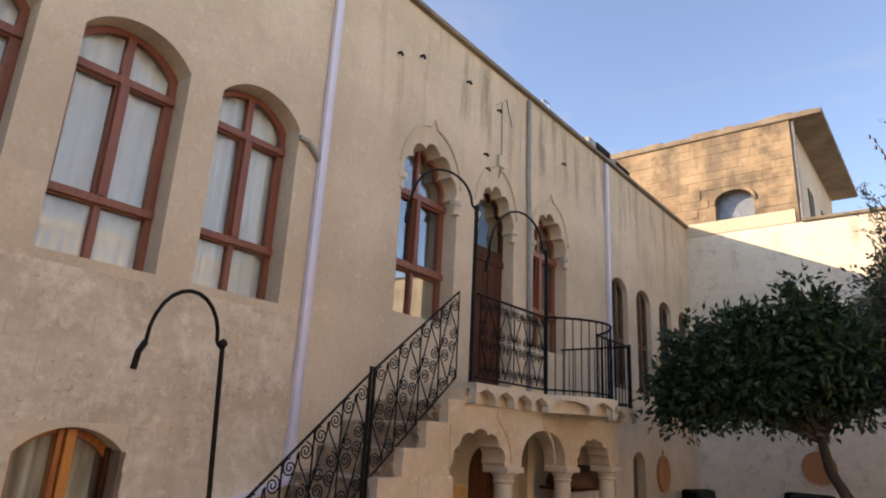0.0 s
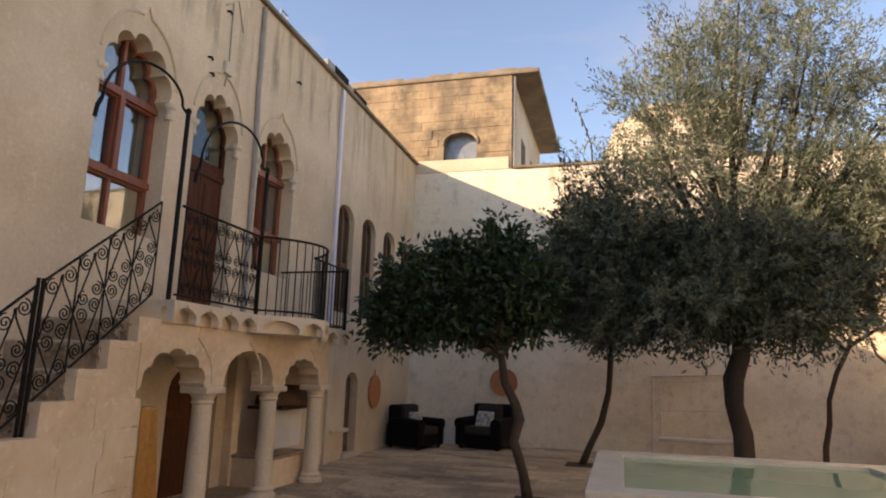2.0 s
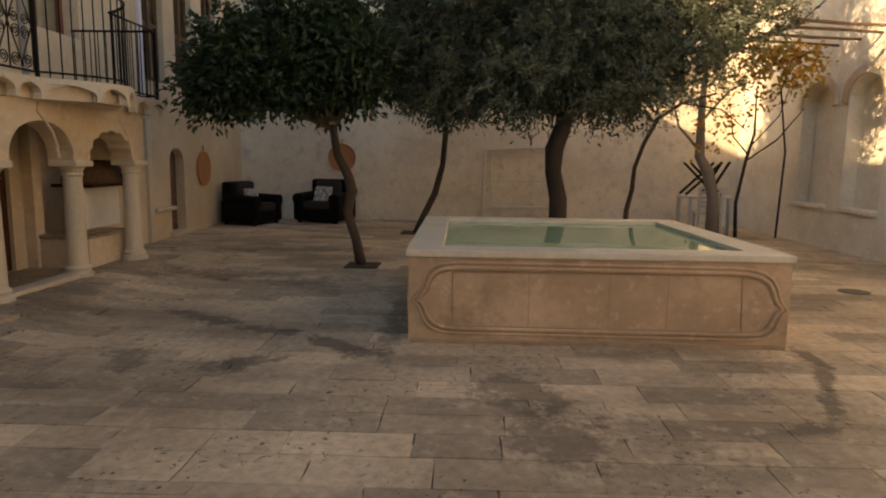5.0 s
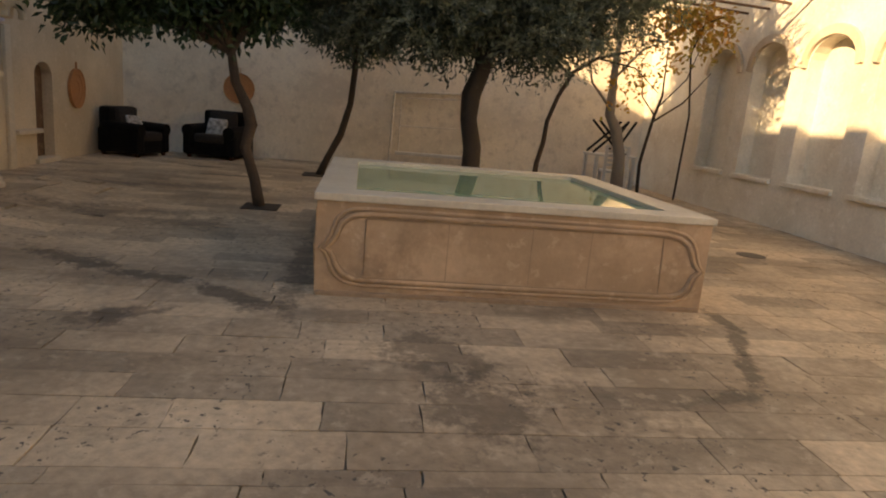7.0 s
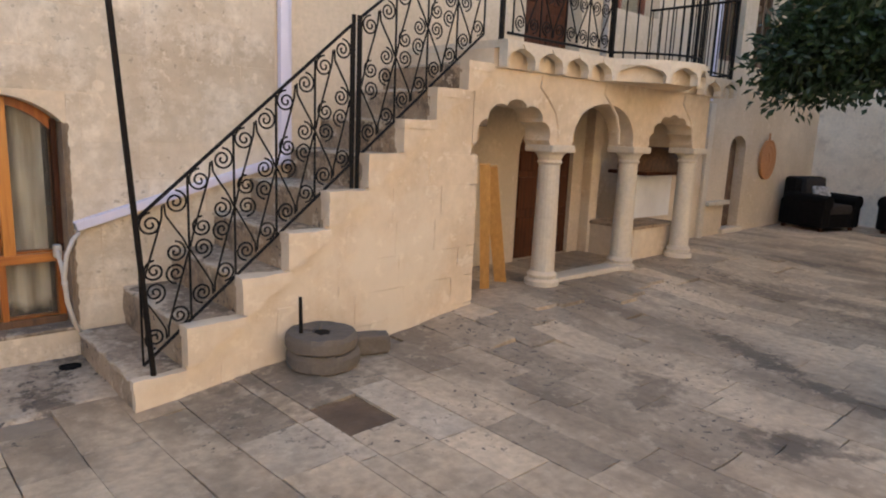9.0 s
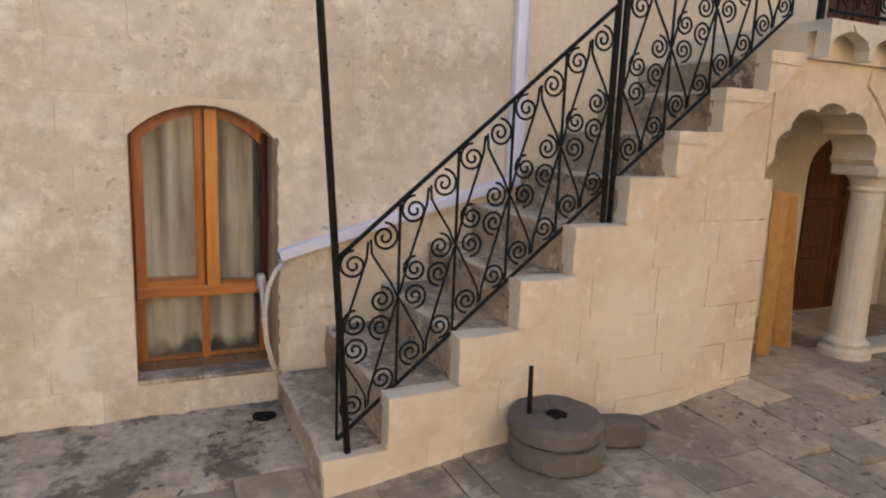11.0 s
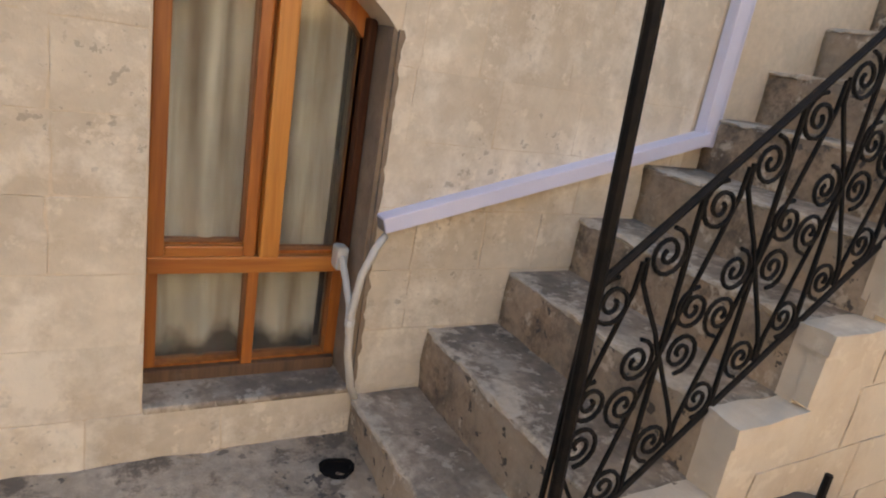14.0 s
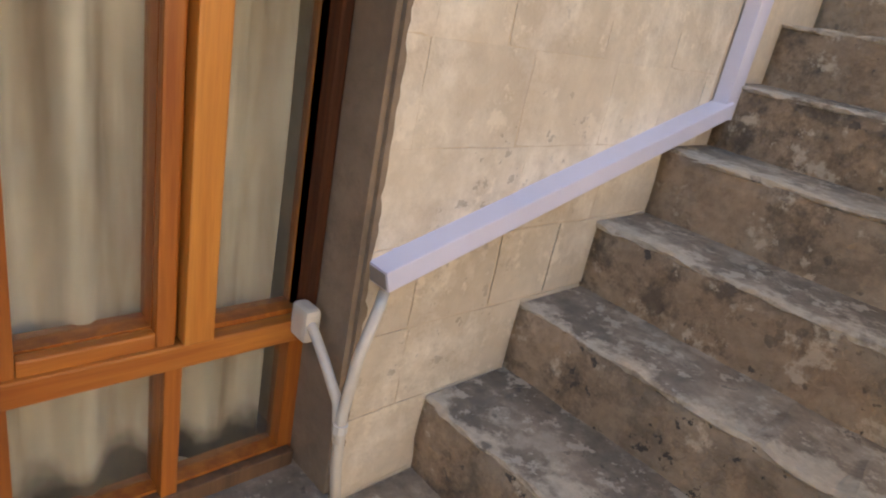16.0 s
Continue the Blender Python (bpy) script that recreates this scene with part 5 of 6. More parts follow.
trunk_of(t2, [(9.5, -3.85, -0.05), (9.5, -3.98, 0.25), (9.48, -4.2, 0.7), (9.45, -4.33, 1.2), (9.42, -4.38, 1.75), (9.4, -4.4, 2.2)], [0.065, 0.06, 0.055, 0.05, 0.048, 0.042], BARK, limbs_to((9.4, -4.38, 2.0), B2, 0.032, 2))
crown("crown", lumpy(B2, 5, 6, 0.5), 3600, 6, 0.085, 0.04, CITRUS, t2, "dark green leaves, drooping at the lower edge", 12, droop=0.4, spread=0.17, shell=0.4)

t3 = thing("olive_tree", "large old olive tree with thick trunk and broad silvery crown", "tree")
OX = 6.7
B3 = [((OX, -4.6, 2.9), (1.1, 0.85, 0.8)), ((OX, -5.6, 2.8), (1.2, 0.9, 0.8)), ((OX + 0.2, -6.5, 2.9), (1.2, 0.9, 0.9)), ((OX, -7.4, 3.1), (1.1, 0.8, 0.8)), ((OX, -5.0, 3.8), (1.1, 0.85, 0.8)), ((OX, -6.0, 4.0), (1.3, 0.95, 0.9)),
      ((OX, -7.0, 4.0), (1.1, 0.9, 0.8)), ((OX, -5.6, 4.9), (1.0, 0.8, 0.8)), ((OX, -6.6, 5.0), (1.0, 0.85, 0.8)), ((OX + 0.2, -6.1, 5.8), (0.9, 0.8, 0.75)), ((OX + 0.1, -5.4, 5.6), (0.6, 0.55, 0.6)), ((OX, -7.3, 5.0), (0.7, 0.6, 0.6)),
      ((OX, -7.9, 3.6), (0.75, 0.6, 0.6)), ((OX, -4.15, 3.4), (0.7, 0.5, 0.55)), ((OX, -6.9, 5.9), (0.6, 0.55, 0.55)), ((OX - 0.2, -8.0, 2.9), (0.6, 0.55, 0.45)), ((OX, -8.25, 4.3), (0.55, 0.45, 0.5)), ((OX, -6.2, 6.5), (0.55, 0.6, 0.4)),
      ((OX, -4.5, 2.35), (0.9, 0.6, 0.42)), ((OX, -5.4, 2.3), (1.0, 0.65, 0.38)), ((OX, -6.5, 2.3), (1.0, 0.7, 0.38)), ((OX, -7.3, 2.4), (0.9, 0.6, 0.4)), ((OX, -8.3, 3.3), (0.6, 0.5, 0.5)), ((OX, -8.1, 5.0), (0.5, 0.5, 0.5)), ((OX, -8.6, 3.9), (0.4, 0.4, 0.5)), ((OX, -4.9, 5.1), (0.5, 0.4, 0.6)), ((OX, -4.2, 4.2), (0.4, 0.35, 0.4))]
trunk_of(t3, [(OX, -5.95, -0.05), (OX, -5.95, 0.4), (OX, -5.93, 0.8), (OX, -5.86, 1.15), (OX, -5.86, 1.45), (OX, -5.96, 1.75), (OX, -6.0, 2.1)], [0.14, 0.12, 0.108, 0.108, 0.12, 0.115, 0.11], OLIVEBARK, limbs_to((OX, -5.98, 1.95), B3, 0.07, 3))
LOW3, HIGH3 = [b for b in B3 if b[0][2] < 3.75], [b for b in B3 if b[0][2] >= 3.75]
sprays("crown", lumpy(LOW3, 6, 8, 0.46), 2300, 46, 0.066, 0.019, 0.42, OLIVE, t3, "grey-green narrow leaves, feathery outline", 13, lift=0.35)
sprays("upper_crown", lumpy(HIGH3, 8, 10, 0.46), 1550, 44, 0.066, 0.018, 0.5, OLIVE, t3, "silvery leafy shoots, open to the sky", 17, lift=0.6)
# Added core of leaves coloured dark for the shade inside the crown.
crown("inner_leaves", [(c, (a * 0.82, b * 0.82, h * 0.82)) for c, (a, b, h) in B3 if c[2] < 3.7 and c[1] > -7.2], 7000, 6, 0.085, 0.034, SHADELEAF, t3, "leaves deep in the crown, its shade put into their colour", 23, droop=0.3, spread=0.3, shell=0.15)

t4 = thing("thin_tree", "thin crooked sapling with bare winding stem", "tree")
trunk_of(t4, [(9.0, -7.4, -0.05), (9.0, -7.42, 0.5), (9.0, -7.5, 0.85), (9.0, -7.52, 1.2), (9.0, -7.65, 1.6), (9.0, -7.85, 2.0), (8.9, -8.2, 2.25), (8.8, -8.7, 2.4)], [0.045, 0.042, 0.04, 0.038, 0.036, 0.032, 0.025, 0.015], BARK,
         [([(9.0, -7.8, 1.95), (8.9, -7.3, 2.35), (8.8, -7.0, 2.6)], [0.02, 0.015, 0.008]), ([(8.9, -8.2, 2.25), (8.8, -8.8, 2.15), (8.7, -9.2, 1.8)], [0.016, 0.012, 0.006])])
B4 = [((8.8, -8.4, 2.6), (0.5, 0.7, 0.35)), ((8.8, -7.2, 2.65), (0.5, 0.6, 0.3))]
crown("crown", B4, 260, 6, 0.07, 0.02, OLIVE, t4, "sparse small leaves", 14, spread=0.22)

t5 = thing("grey_tree", "leaning grey-barked tree with a few yellow leaves", "tree")
trunk_of(t5, [(9.35, -9.0, -0.05), (9.35, -8.98, 0.7), (9.35, -8.85, 1.15), (9.35, -8.7, 1.4), (9.35, -8.68, 2.3), (9.3, -8.7, 2.9)], [0.12, 0.1, 0.095, 0.08, 0.05, 0.03], GREYBARK,
         [([(9.35, -8.7, 1.5), (9.3, -8.3, 1.9), (9.2, -8.1, 2.5)], [0.03, 0.02, 0.01]), ([(9.35, -8.7, 2.0), (9.3, -9.1, 2.5), (9.2, -9.5, 2.7)], [0.025, 0.02, 0.008])])
B5 = [((9.2, -9.2, 2.35), (0.5, 0.6, 0.4)), ((9.2, -8.9, 1.75), (0.25, 0.3, 0.25))]
crown("crown", B5, 70, 5, 0.08, 0.055, AUTUMN, t5, "yellow-orange autumn leaves", 15, spread=0.2, shell=0.2)

t6 = thing("bare_sapling", "dark bare sapling with thin forked branches", "tree")
trunk_of(t6, [(9.7, -9.55, -0.05), (9.68, -9.5, 0.6), (9.65, -9.62, 1.4), (9.6, -9.7, 1.8), (9.6, -9.68, 2.6)], [0.035, 0.03, 0.026, 0.02, 0.01], BARK,
         [([(9.65, -9.62, 1.35), (9.3, -9.95, 1.7), (9.0, -10.2, 2.2)], [0.018, 0.014, 0.006]), ([(9.65, -9.64, 1.45), (9.5, -9.3, 1.75), (9.4, -9.15, 2.3)], [0.015, 0.012, 0.006]), ([(9.62, -9.66, 1.6), (9.4, -10.0, 2.1), (9.3, -10.1, 2.6)], [0.013, 0.01, 0.005])])
vine = thing("vine", "vine with orange autumn leaves over wooden poles", "climbing plant")
BV = [((8.2, -9.55, 2.75), (0.4, 0.3, 0.24)), ((8.6, -9.3, 2.95), (0.35, 0.3, 0.15))]
link("stem", tube(bmesh.new(), [(9.6, -10.2, -0.05), (9.5, -10.2, 1.5), (9.2, -9.9, 2.5), (8.3, -9.6, 2.85), (7.6, -9.5, 2.85)], [0.02, 0.018, 0.015, 0.012, 0.006], 6), BARK, vine)
crown("leaves", BV, 150, 5, 0.085, 0.07, AUTUMN, vine, "orange and yellow vine leaves", 16, spread=0.22, shell=0.1, droop=0.3)

pergola = thing("pole_pergola", "rough wooden poles spanning from a tree to the wall", "pergola")
link("beam", tube(bmesh.new(), [(9.6, -8.95, 3.2), (8.2, -9.0, 3.14), (6.9, -9.0, 3.12)], [0.05, 0.045, 0.04], 8), OLDWOOD, pergola)
for k, x in enumerate((7.0, 7.45, 7.95, 8.5, 9.1)):
    link("pole", tube(bmesh.new(), [(x, -8.9, 3.17), (x + 0.06, -9.7, 3.13 + 0.02 * (k % 2)), (x + 0.03, -10.5, 3.1)], [0.024, 0.022, 0.018], 6), OLDWOOD, pergola)
link("wire", tube(bmesh.new(), [(6.95, -9.0, 3.12), (5.6, -10.38, 4.75)], 0.008, 4), IRON, pergola)

# ---- seats and small things ----
def armchair(name, label, m, parts_material):
    a = thing(name, label, "armchair", at=m)
    link("base", boxed((-0.42, -0.42, 0.05), (0.42, 0.4, 0.3), 0.04), parts_material, a, smooth=False)
    link("backrest", boxed((-0.42, 0.2, 0.25), (0.42, 0.45, 0.86), 0.07), parts_material, a)
    for s in (-1, 1):
        bm = boxed((min(s * 0.28, s * 0.5), -0.45, 0.05), (max(s * 0.28, s * 0.5), 0.42, 0.5), 0.06)
        tube(bm, [(s * 0.39, -0.46, 0.48), (s * 0.39, 0.35, 0.5)], 0.115, 12)
        link("armrest", bm, parts_material, a)
    link("seat_cushion", boxed((-0.29, -0.44, 0.28), (0.29, 0.25, 0.44), 0.05), GREYCLOTH, a, "dark grey woven seat")
    link("back_cushion", boxed((-0.27, 0.08, 0.42), (0.27, 0.26, 0.84), 0.06, Matrix.Rotation(-0.15, 4, "X")), GREYCLOTH, a, "dark grey woven cushion")
    for x in (-0.4, 0.4):
        for y in (-0.36, 0.36):
            link("foot", boxed((x - 0.03, y - 0.03, 0.0), (x + 0.03, y + 0.03, 0.06), 0.005), DARKWOOD, a)
    return a


armchair("armchair", "bulky black leather armchair with grey cushions against the facade", pose(10.62, -0.58, 0, 0, 0, -18) @ Matrix.Diagonal((0.9, 0.9, 0.95, 1)), LEATHER)
armchair("armchair", "bulky black leather armchair with grey cushions against the end wall", pose(11.25, -1.9, 0, 0, 0, -104), LEATHER)
for m, w in ((pose(10.62, -0.6, 0.53, 60, 5, -25), 0.32), (pose(11.12, -1.88, 0.55, 62, 0, -100), 0.36)):
    c = thing("throw_cushion", "pale patterned throw cushion lying on the armchair", "cushion", "cushions on the armchairs", at=m)
    link("cover", boxed((-w / 2, -w / 2, -0.05), (w / 2, w / 2, 0.05), 0.048), PALECLOTH, c, smooth=True)


def tray(m, r, label, stretch=1.0):
    t = thing("woven_tray", label, "wicker tray", "straw trays on the walls", at=m)
    bm = lathe(bmesh.new(), [(0.02, 0.012), (r * 0.35, 0.012), (r * 0.37, 0.02), (r * 0.7, 0.02), (r * 0.72, 0.028), (r * 0.94, 0.03), (r, 0.045), (r, 0.0)], (0, 0, 0), 28)
    bm.transform(Matrix.Diagonal((1, stretch, 1, 1)))
    link("disc", bm, STRAW, t)
    link("loop", tube(bmesh.new(), [(0.02, r * stretch, 0.02), (0.015, r * stretch + 0.1, 0.02), (-0.015, r * stretch + 0.1, 0.02), (-0.02, r * stretch, 0.02)], 0.008, 5), STRAW, t)


tray(pose(9.72, -0.006, 1.07, 90, 0, 0), 0.28, "round orange straw tray hung on the facade", 1.1)
tray(pose(FAR - 0.006, -2.14, 1.3, 90, 0, -90), 0.29, "round orange straw tray hung on the end wall")

# Metal swing frame with a seat board, filed under the bed frame category.
sw = thing("swing_frame", "pale metal swing frame standing at the end wall", "bed frame")
X = FAR - 0.05
fr = [(X - 0.3, -5.1, 0.02), (X, -5.15, 1.5), (X, -6.68, 1.58), (X - 0.25, -6.8, 0.02)]
link("outer_tube", tube(bmesh.new(), fr, 0.03, 7), STEEL, sw)
fr2 = [(X - 0.2, -5.28, 0.3), (X - 0.03, -5.28, 1.4), (X - 0.03, -6.6, 1.46), (X - 0.2, -6.62, 0.3)]
link("inner_tube", tube(bmesh.new(), fr2, 0.016, 6), STEEL, sw)
link("cross_bar", tube(bmesh.new(), [(X - 0.1, -5.28, 0.85), (X - 0.1, -6.62, 0.88)], 0.012, 6), STEEL, sw)
link("board", boxed((X - 0.3, -6.68, 0.29), (X - 0.12, -5.22, 0.35), 0.015), WHITEPL, sw)

mill = thing("millstone", "two stacked round grey millstones with an iron spike", "millstone")
MX, MY, MZ = 0.95, -1.14, 0.0
for nm, r, z0, z1, dx in (("lower_stone", 0.205, 0.0, 0.1, 0.012), ("upper_stone", 0.2, 0.105, 0.195, 0.0)):
    bm = lathe(bmesh.new(), [(r * 0.93, z0), (r, z0 + 0.02), (r, z1 - 0.025), (r * 0.94, z1), (0.05, z1 - 0.004), (0.045, z1 - 0.06)], (MX + dx, MY, MZ), 26)
    rng = random.Random(7)
    for v in bm.verts:
        v.co += Vector((rng.uniform(-1, 1), rng.uniform(-1, 1), rng.uniform(-1, 1))) * 0.006
    link(nm, bm, BASALT, mill)
# Solid black plug imitates the shade in the stone's eye.
link("dark_eye_plug", lathe(bmesh.new(), [(0.044, 0.12), (0.044, 0.1895)], (MX + 0.005, MY, MZ), 12), LEATHER, mill)
link("spike", tube(bmesh.new(), [(MX - 0.11, MY + 0.03, 0.17), (MX - 0.115, MY + 0.03, 0.4)], [0.012, 0.01], 6), IRON, mill)
rk = thing("carved_stone", "short broken stone lying beside the millstone", "stone")
bm = boxed((1.17, -1.21, 0.0), (1.4, -1.08, 0.12), 0.03, Matrix.Rotation(-0.35, 4, "Z"))
bmesh.ops.subdivide_edges(bm, edges=bm.edges[:], cuts=2)
for v in bm.verts:
    v.co += 0.016 * noise.noise_vector(v.co * 14)
link("block", bm, BASALT, rk)

pl = thing("pine_planks", "two raw pine planks leaning in the arcade", "planks")
for foot, head, w in (((2.79, -0.64, 0.055), (2.45, -0.9, 1.1), 0.075), ((3.08, -0.55, 0.055), (2.55, -0.86, 1.08), 0.1)):
    foot, head = Vector(foot), Vector(head)
    up = (head - foot).normalized()
    across = (Vector((0.68, -0.73, 0)) - up * up.dot(Vector((0.68, -0.73, 0)))).normalized()
    bm = boxed((-w / 2, -0.014, 0), (w / 2, 0.014, (head - foot).length), 0.003)
    bm.transform(Matrix.Translation(foot) @ Matrix((across, up.cross(across), up)).transposed().to_4x4())
    link("plank", bm, PLANK, pl)

chest = thing("stone_trough", "low rectangular stone trough standing in the arcade", "trough")
link("block", boxed((4.95, -0.66, 0.05), (5.78, -0.1, 0.4), 0.015), ARCADE, chest)
link("lid", boxed((4.93, -0.68, 0.4), (5.8, -0.08, 0.435), 0.01), RISER, chest)
cl = thing("white_board", "white cloth-covered panel standing on the trough", "panel")
link("sheet", boxed((5.3, -0.3, 0.436), (6.28, -0.27, 0.93), 0.006), SHEER, cl)
bw = thing("domed_lid", "large dark domed bread lid on a shelf above the panel", "lid")
link("dome", lathe(bmesh.new(), [(0.4, 0.0), (0.41, 0.02), (0.39, 0.11), (0.3, 0.22), (0.14, 0.29), (0.03, 0.3)], (5.88, -0.28, 0.97), 24), OLDWOOD, bw, smooth=True)
link("shelf", boxed((5.35, -0.5, 0.931), (6.33, -0.02, 0.97), 0.006), DARKWOOD, bw)

# table with stacked chairs in the sunny corner
tb = thing("plastic_table", "grey-white plastic table in the corner", "table")
link("tabletop", boxed((9.9, -9.55, 0.66), (10.6, -8.75, 0.7), 0.015), WHITEPL, tb)
for x in (9.95, 10.55):
    for y in (-9.5, -8.8):
        link("leg", boxed((x - 0.03, y - 0.03, 0.0), (x + 0.03, y + 0.03, 0.66), 0.01), WHITEPL, tb)
ch = thing("plastic_chair", "white plastic chair with slatted back by the table", "chair", at=pose(9.75, -9.05, 0, 0, 0, 80))
link("seat", boxed((-0.22, -0.22, 0.4), (0.22, 0.22, 0.44), 0.015), WHITEPL, ch)
for x in (-0.19, 0.19):
    for y, h in ((-0.19, 0.4), (0.2, 0.88)):
        link("leg", boxed((x - 0.025, y - 0.025, 0), (x + 0.025, y + 0.025, h), 0.008), WHITEPL, ch)
for z in (0.52, 0.6, 0.68, 0.76, 0.84):
    link("slat", boxed((-0.2, 0.19, z), (0.2, 0.215, z + 0.045), 0.006), WHITEPL, ch)
st = thing("folding_stand", "dark crossed wooden legs of an upturned stand on the table", "stand")
for (y0, z0), (y1, z1) in (((-8.75, 0.72), (-9.35, 1.3)), ((-8.8, 1.3), (-9.4, 0.72)), ((-9.15, 0.72), (-9.5, 1.32))):
    for x in (10.05, 10.4):
        link("leg", tube(bmesh.new(), [(x, y0, z0), (x, y1, z1)], 0.025, 5), IRON, st)
link("bar", tube(bmesh.new(), [(10.05, -9.05, 1.0), (10.4, -9.05, 1.0)], 0.02, 5), IRON, st)

dr = thing("drain_cover", "small round dark drain cover in the paving", "drain")
link("cover", lathe(bmesh.new(), [(0.15, -0.02), (0.15, 0.006), (0.13, 0.008)], (4.85, -8.75, 0.0), 18), BASALT, dr)
fh = thing("floor_drain", "drain by the first step, its hole's shade shown by a black cap", "drain")
# Shallow black cap imitates the shaded hole.
bm = lathe(bmesh.new(), [(0.055, 0.0), (0.055, 0.012), (0.044, 0.014), (0.04, 0.004)], (-0.1, -0.2, level(-0.1, -0.2) + 0.009), 14)
for k, v in enumerate(bm.verts):
    v.co.x += 0.012 * noise.noise(v.co * 14)
    v.co.y += 0.02 * noise.noise(v.co * 12 + Vector((3, 0, 0)))
link("black_cap", bm, LEATHER, fh)
for x, y, w in ((5.94, -3.47, 0.22), (9.5, -3.85, 0.26)):
    pt = thing("tree_pit", "dark earth square open in the paving", "tree pit", "pits round the trees")
    link("earth", boxed((x - w, y - w * 0.9, -0.05), (x + w, y + w * 0.9, 0.012), 0.004), EARTH, pt)

house = thing("white_house", "sunlit white gabled house far behind the wall", "house")
link("wall", plate(bmesh.new(), [(-9.5, 0), (-4.1, 0), (-4.1, 10.4), (-4.6, 11.7), (-5.6, 12.3), (-9.5, 12.3)], [], lambda u, v, d: (24 + d, u, v), 4.0), PALE, house)
link("roof", boxed((23.9, -9.6, 12.3), (28.1, -5.6, 12.5), 0.03), PALE, house)

stalk = thing("dry_stalk", "tall dry flower stalk growing on the wall top", "plant")
link("stem", tube(bmesh.new(), [(12.0, -4.05, 6.09), (12.0, -4.03, 6.55), (12.0, -3.86, 7.1), (12.0, -3.67, 7.62)], [0.02, 0.016, 0.012, 0.006], 5), OLIVEBARK, stalk)
for k in range(9):
    f = k / 8
    head = lathe(bmesh.new(), [(0.008, 0), (0.024, 0.03), (0.022, 0.07), (0.008, 0.1)], (12.0 + 0.03 * (-1) ** k, -4.0 + 0.36 * f + 0.03 * math.sin(2.4 * k), 6.6 + 1.0 * f), 6)
    link("seed_head", head, OLIVEBARK, stalk)



# ---- masonry blocks of the lower facade ----
rng = random.Random(21)


def rough_unit(name, material, seed, cuts, wobble):
    """A unit block with worn, slightly crooked edges."""
    bm = boxed((-0.5, -0.5, -0.5), (0.5, 0.5, 0.5))
    if cuts:
        bmesh.ops.subdivide_edges(bm, edges=list(bm.edges), cuts=cuts, use_grid_fill=True)
    bmesh.ops.bevel(bm, geom=[e for e in bm.edges if e.calc_face_angle(0) > 0.5], offset=0.012, segments=1, affect="EDGES")
    for v in bm.verts:
        edge = max(abs(c) for c in (v.co.x, v.co.z))
        if edge > 0.4:
            v.co += Vector((1, 0.3, 1)) * (wobble * noise.noise(v.co * 3.1 + Vector((seed * 7.3, 0, seed))))
    me = bpy.data.meshes.new(name)
    bm.to_mesh(me)
    bm.free()
    me.materials.append(material)
    return me


block_mes = [rough_unit("stone_block", BLOCK, k, 3, 0.024) for k in range(5)]
flank_mes = [rough_unit("flank_block", ARCADE, k + 9, 3, 0.03) for k in range(3)]


def put_block(x0, x1, z0, z1, proud, joint=0.006):
    o = new("stone_block", rng.choice(block_mes))
    o.parent = facade
    o.matrix_world = Matrix.Translation(((x0 + x1) / 2, -proud / 2 + 0.01, (z0 + z1) / 2)) @ Matrix.Diagonal((x1 - x0 - joint, proud + 0.02, z1 - z0 - joint, 1))


COURSES = [-0.2, 0.085, 0.315, 0.53, 0.745, 0.96, 1.18, 1.45, 1.68, 1.92, 2.16, 2.4]
for z0, z1 in zip(COURSES, COURSES[1:]):
    x = -3.4 + rng.uniform(0, 0.3)
    while x < 1.28:
        w = rng.uniform(0.34, 0.6) if x < 0 else rng.uniform(0.2, 0.42)
        x1 = min(x + w, 1.28)
        for a, b in ((x, min(x1, -0.664)), (max(x, 0.0), x1)) if 0.09 < (z0 + z1) / 2 < 1.44 else ((x, x1),):
            if b - a > 0.06:
                plastered = x >= 0 and z0 > 0.6
                put_block(a, b, z0, z1, rng.uniform(0.001, 0.002) if plastered else rng.uniform(0.002, 0.005) if x < 0 else rng.uniform(0.002, 0.005), 0.002 if plastered else 0.005 if x < 0 else 0.007)
        x = x1

# blocks showing through the plaster of the stair's flank
for z0, z1 in ((-0.1, 0.1), (0.1, 0.31), (0.31, 0.52), (0.52, 0.74), (0.74, 0.96), (0.96, 1.17)):
    x = 0.3 + rng.uniform(0, 0.2)
    while x < 2.36:
        x1 = min(x + rng.uniform(0.3, 0.55), 2.37)
        under = [t for n, t in zip(NOSE, TOP) if n <= x + 0.02]
        if x1 - x > 0.1 and z1 < under[-1] - 0.2:
            o = new("stone_block", rng.choice(flank_mes))
            o.parent = stair
            o.matrix_world = Matrix.Translation(((x + x1) / 2, -0.994 + 0.1 * (x + x1) / 4.8, (z0 + z1) / 2)) @ Matrix.Rotation(math.atan(0.1 / 2.4), 4, "Z") @ Matrix.Diagonal((x1 - x - 0.006, 0.018 + rng.uniform(0.001, 0.008), z1 - z0 - 0.006, 1))
        x = x1

# ---- paving ----
pave = thing("pavement", "worn limestone paving slabs with stains and open joints", "pavement", kind="structure")


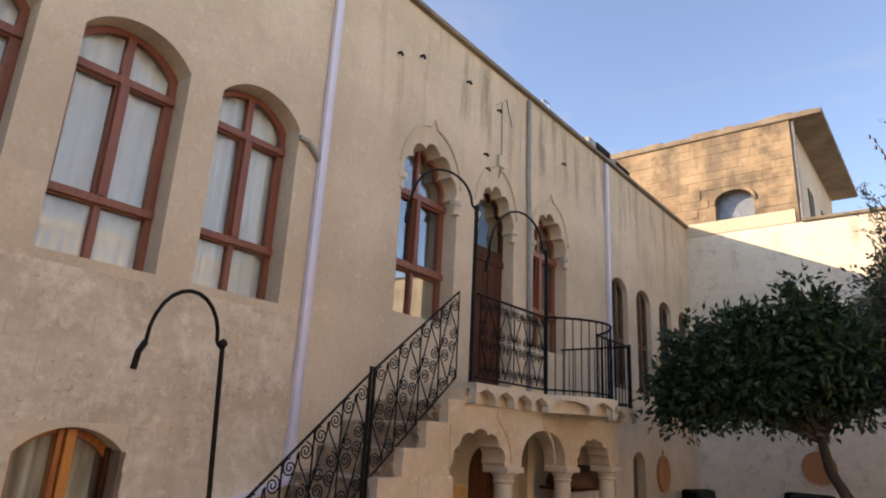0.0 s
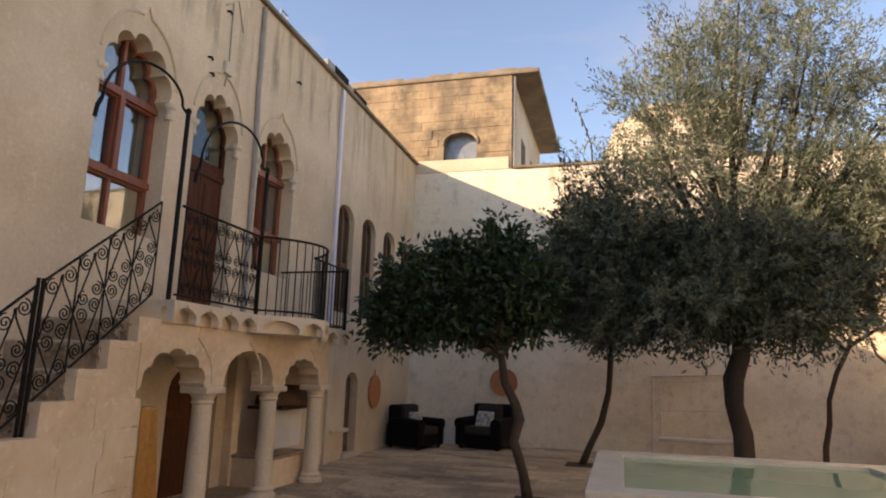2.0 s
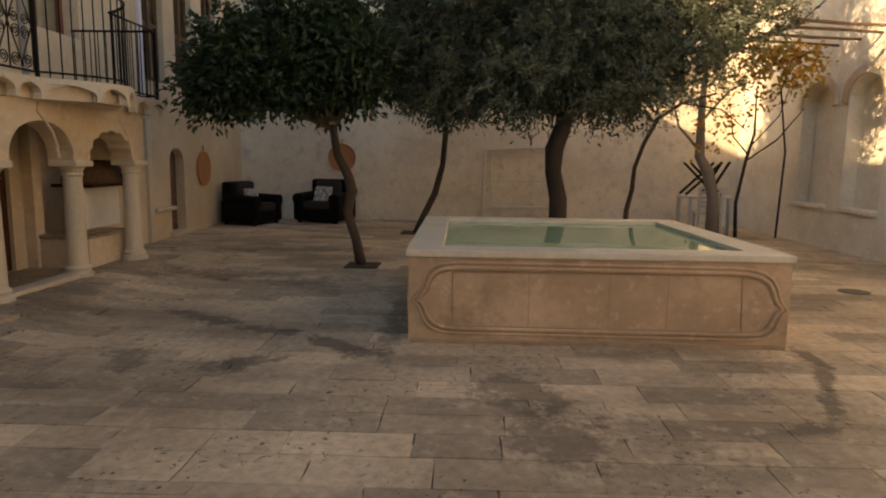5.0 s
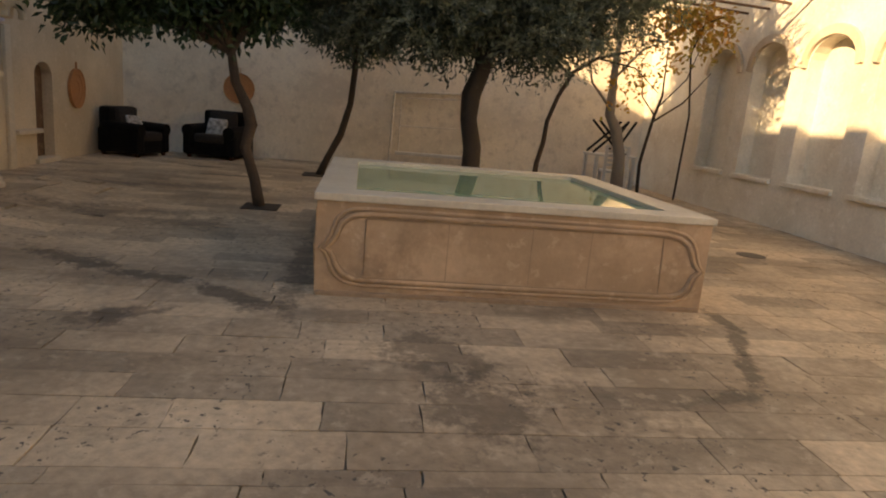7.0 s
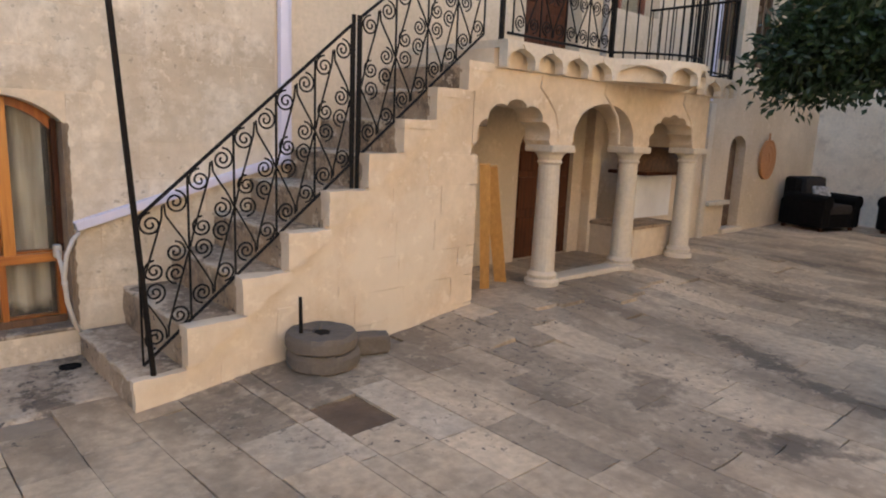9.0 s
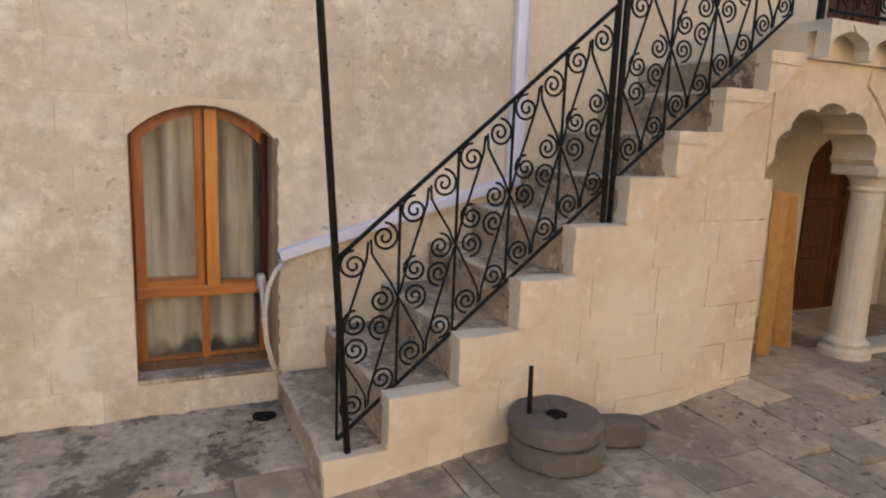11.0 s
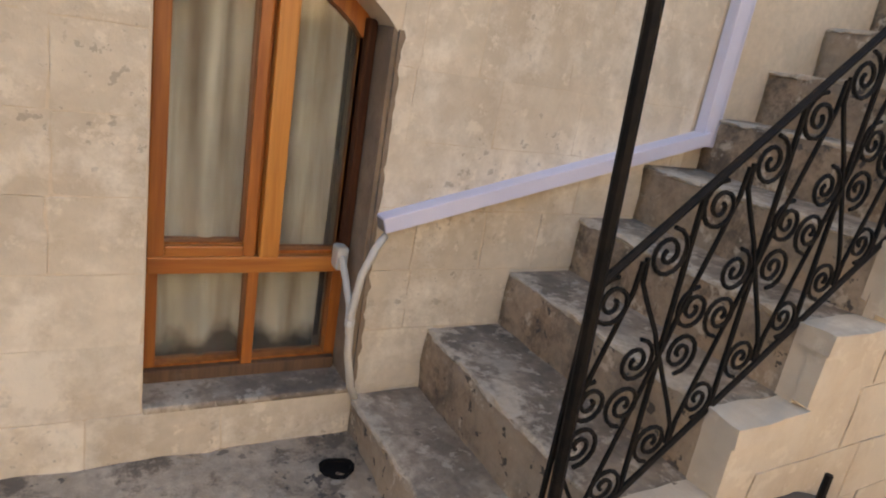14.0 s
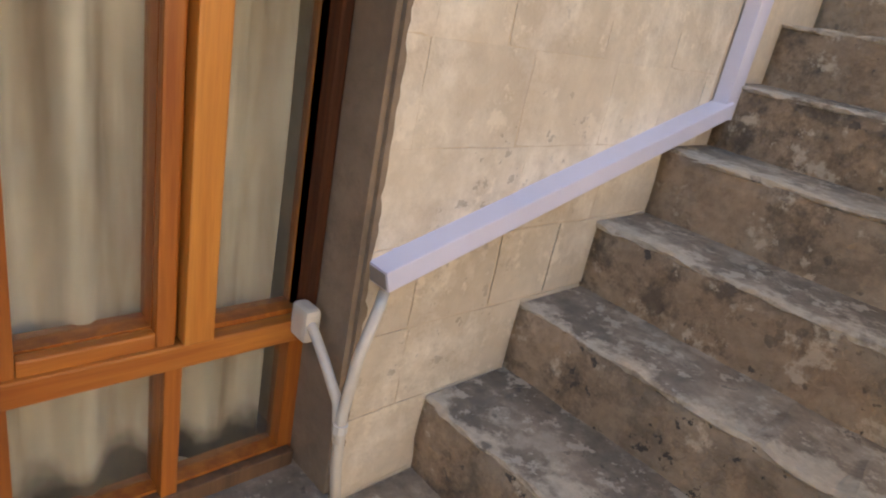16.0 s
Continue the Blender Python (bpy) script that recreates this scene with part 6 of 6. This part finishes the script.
def rough_slab(name, material, seed, cuts=2):
    """A unit slab with crooked, chipped upper edges."""
    bm = boxed((-0.5, -0.5, -0.5), (0.5, 0.5, 0.5))
    if cuts:
        bmesh.ops.subdivide_edges(bm, edges=[e for e in bm.edges if abs(e.verts[0].co.z - e.verts[1].co.z) < 0.1], cuts=cuts, use_grid_fill=True)
    bmesh.ops.bevel(bm, geom=[e for e in bm.edges if e.calc_face_angle(0) > 0.5], offset=0.012, segments=1, affect="EDGES")
    for v in bm.verts:
        d = 0.02 * noise.noise(Vector((v.co.x * 2.7, v.co.y * 2.7, seed * 5.1)))
        v.co += Vector((d, 0.02 * noise.noise(Vector((v.co.y * 2.7, v.co.x * 2.7, seed * 3.3))), 0.12 * noise.noise(Vector((v.co.x * 1.9, v.co.y * 1.9, seed + 20)))))
    me = bpy.data.meshes.new(name)
    bm.to_mesh(me)
    bm.free()
    me.materials.append(material)
    return me


slab_mes = [rough_slab("paving_slab", PAVING, k) for k in range(6)]
pale_me = rough_slab("paving_slab_pale", PALESLAB, 7)
slab_me = rough_slab("paving_slab_plain", PAVING, 0, 0)
rows, x = [], -8.9
while x < FAR - 0.05:
    w = rng.uniform(0.22, 0.31)
    if x < 0.6 < x + w + 0.1:
        w = 0.6 - x
    elif abs(x - 0.6) < 1e-6:
        w = 0.27
    rows.append((x, min(x + w, FAR)))
    x += w
near, rest = 0, []
for x0, x1 in rows:
    y = SIDE + rng.uniform(-0.4, 0)
    while y < -0.02:
        w = rng.uniform(0.35, 0.8)
        for stop in ((-1.95, -1.6) if abs(x0 - 0.6) < 1e-6 else ()):
            if y < stop - 1e-6 < y + w + 0.15:
                w = stop - y
                break
        a, b = max(y, SIDE), min(y + w, -0.005)
        y += w
        if x1 > PX0 + 0.04 and x0 < PX1 - 0.04:
            if a < PY1 - 0.02 < b:
                a = PY1 - 0.02
            elif a < PY0 + 0.02 < b:
                b = PY0 + 0.02
        if PY0 + 0.02 < (a + b) / 2 < PY1 - 0.02 and x0 < PX0 + 0.03 < x1:
            xa, xb = x0, PX0 + 0.03
        elif PY0 + 0.02 < (a + b) / 2 < PY1 - 0.02 and x0 < PX1 - 0.03 < x1:
            xa, xb = PX1 - 0.03, x1
        else:
            xa, xb = x0, x1
        cx, cy = (xa + xb) / 2, (a + b) / 2
        if xb - xa < 0.04 or (cx < 0.02 and cx > -2.4 and cy > -0.62):
            continue
        if b - a < 0.05 or (PX0 + 0.03 < cx < PX1 - 0.03 and PY0 + 0.02 < cy < PY1 - 0.02) or (0.6 < cx < 0.87 and -1.95 < cy < -1.6) or (cx > 0.1 and cx < 2.4 and cy > -0.85):
            continue
        z, e = level(cx, cy), 0.05
        tilt = Matrix.Rotation(math.atan((level(cx, cy + e) - level(cx, cy - e)) / (2 * e)), 4, "X") @ Matrix.Rotation(-math.atan((level(cx + e, cy) - level(cx - e, cy)) / (2 * e)), 4, "Y")
        m = Matrix.Translation((cx, cy, z - 0.02 + rng.uniform(-0.0018, 0.0018))) @ tilt @ Matrix.Diagonal((xb - xa - 0.004, b - a - 0.004, 0.04, 1))
        if (0.87 < cx < 1.2 and -2.1 < cy < -1.5) or (0.3 < cx < 0.6 and -2.1 < cy < -1.6) or (1.75 < cx < 2.0 and -4.1 < cy < -3.6) or (0.6 < cx < 0.87 and -4.8 < cy < -4.3):
            o = new("paving_slab", pale_me)
            o.parent = pave
            o.matrix_world = m
        elif -1.2 < x0 < 3.4 and cy > -5.4 and near < 300:
            o = new("paving_slab", rng.choice(slab_mes))
            o.parent = pave
            o.matrix_world = m
            near += 1
        else:
            rest.append(m)
base = np.array([v.co[:] for v in slab_me.vertices])
polys = [tuple(p.vertices) for p in slab_me.polygons]
vs, fs = [], []
for m in rest:
    k = len(vs)
    mm = np.array(m)
    vs += (base @ mm[:3, :3].T + mm[:3, 3]).tolist()
    fs += [tuple(i + k for i in p) for p in polys]
me = bpy.data.meshes.new("paving_field")
me.from_pydata(vs, [], fs)
me.materials.append(PAVING)
field = new("paving_field", me)
field.parent = pave
tagged(field, "further paving slabs of the courtyard", kind="stuff")

# bare earth where one slab is missing
bm = bmesh.new()
grid = [[bm.verts.new((0.59 + 0.03 * i, -1.96 + 0.03 * j, level(0.7, -1.8) - 0.009 + 0.006 * noise.noise(Vector((i * 0.5, j * 0.5, 1))))) for i in range(11)] for j in range(14)]
for a, b in zip(grid, grid[1:]):
    for i in range(10):
        bm.faces.new((a[i], a[i + 1], b[i + 1], b[i]))
link("earth_patch", bm, CLAY, pave, "brown earth where a slab is missing", smooth=True)

# rough apron of old concrete under the low window
bm = bmesh.new()
nx, ny = 70, 26
grid = [[bm.verts.new((-2.5 + 2.54 * i / nx, -0.75 + 0.75 * j / ny, level(-2.5 + 2.54 * i / nx, -0.75 + 0.75 * j / ny) + 0.006 + 0.012 * noise.noise(Vector((i * 0.28, j * 0.28, 0))) + 0.006 * noise.noise(Vector((i * 0.9, j * 0.9, 5))) - (0.03 if j == 0 or i == 0 else 0))) for i in range(nx + 1)] for j in range(ny + 1)]
for a, b in zip(grid, grid[1:]):
    for i in range(nx):
        bm.faces.new((a[i], a[i + 1], b[i + 1], b[i]))
link("apron", bm, APRON, pave, "rough stained concrete strip along the wall", smooth=True)
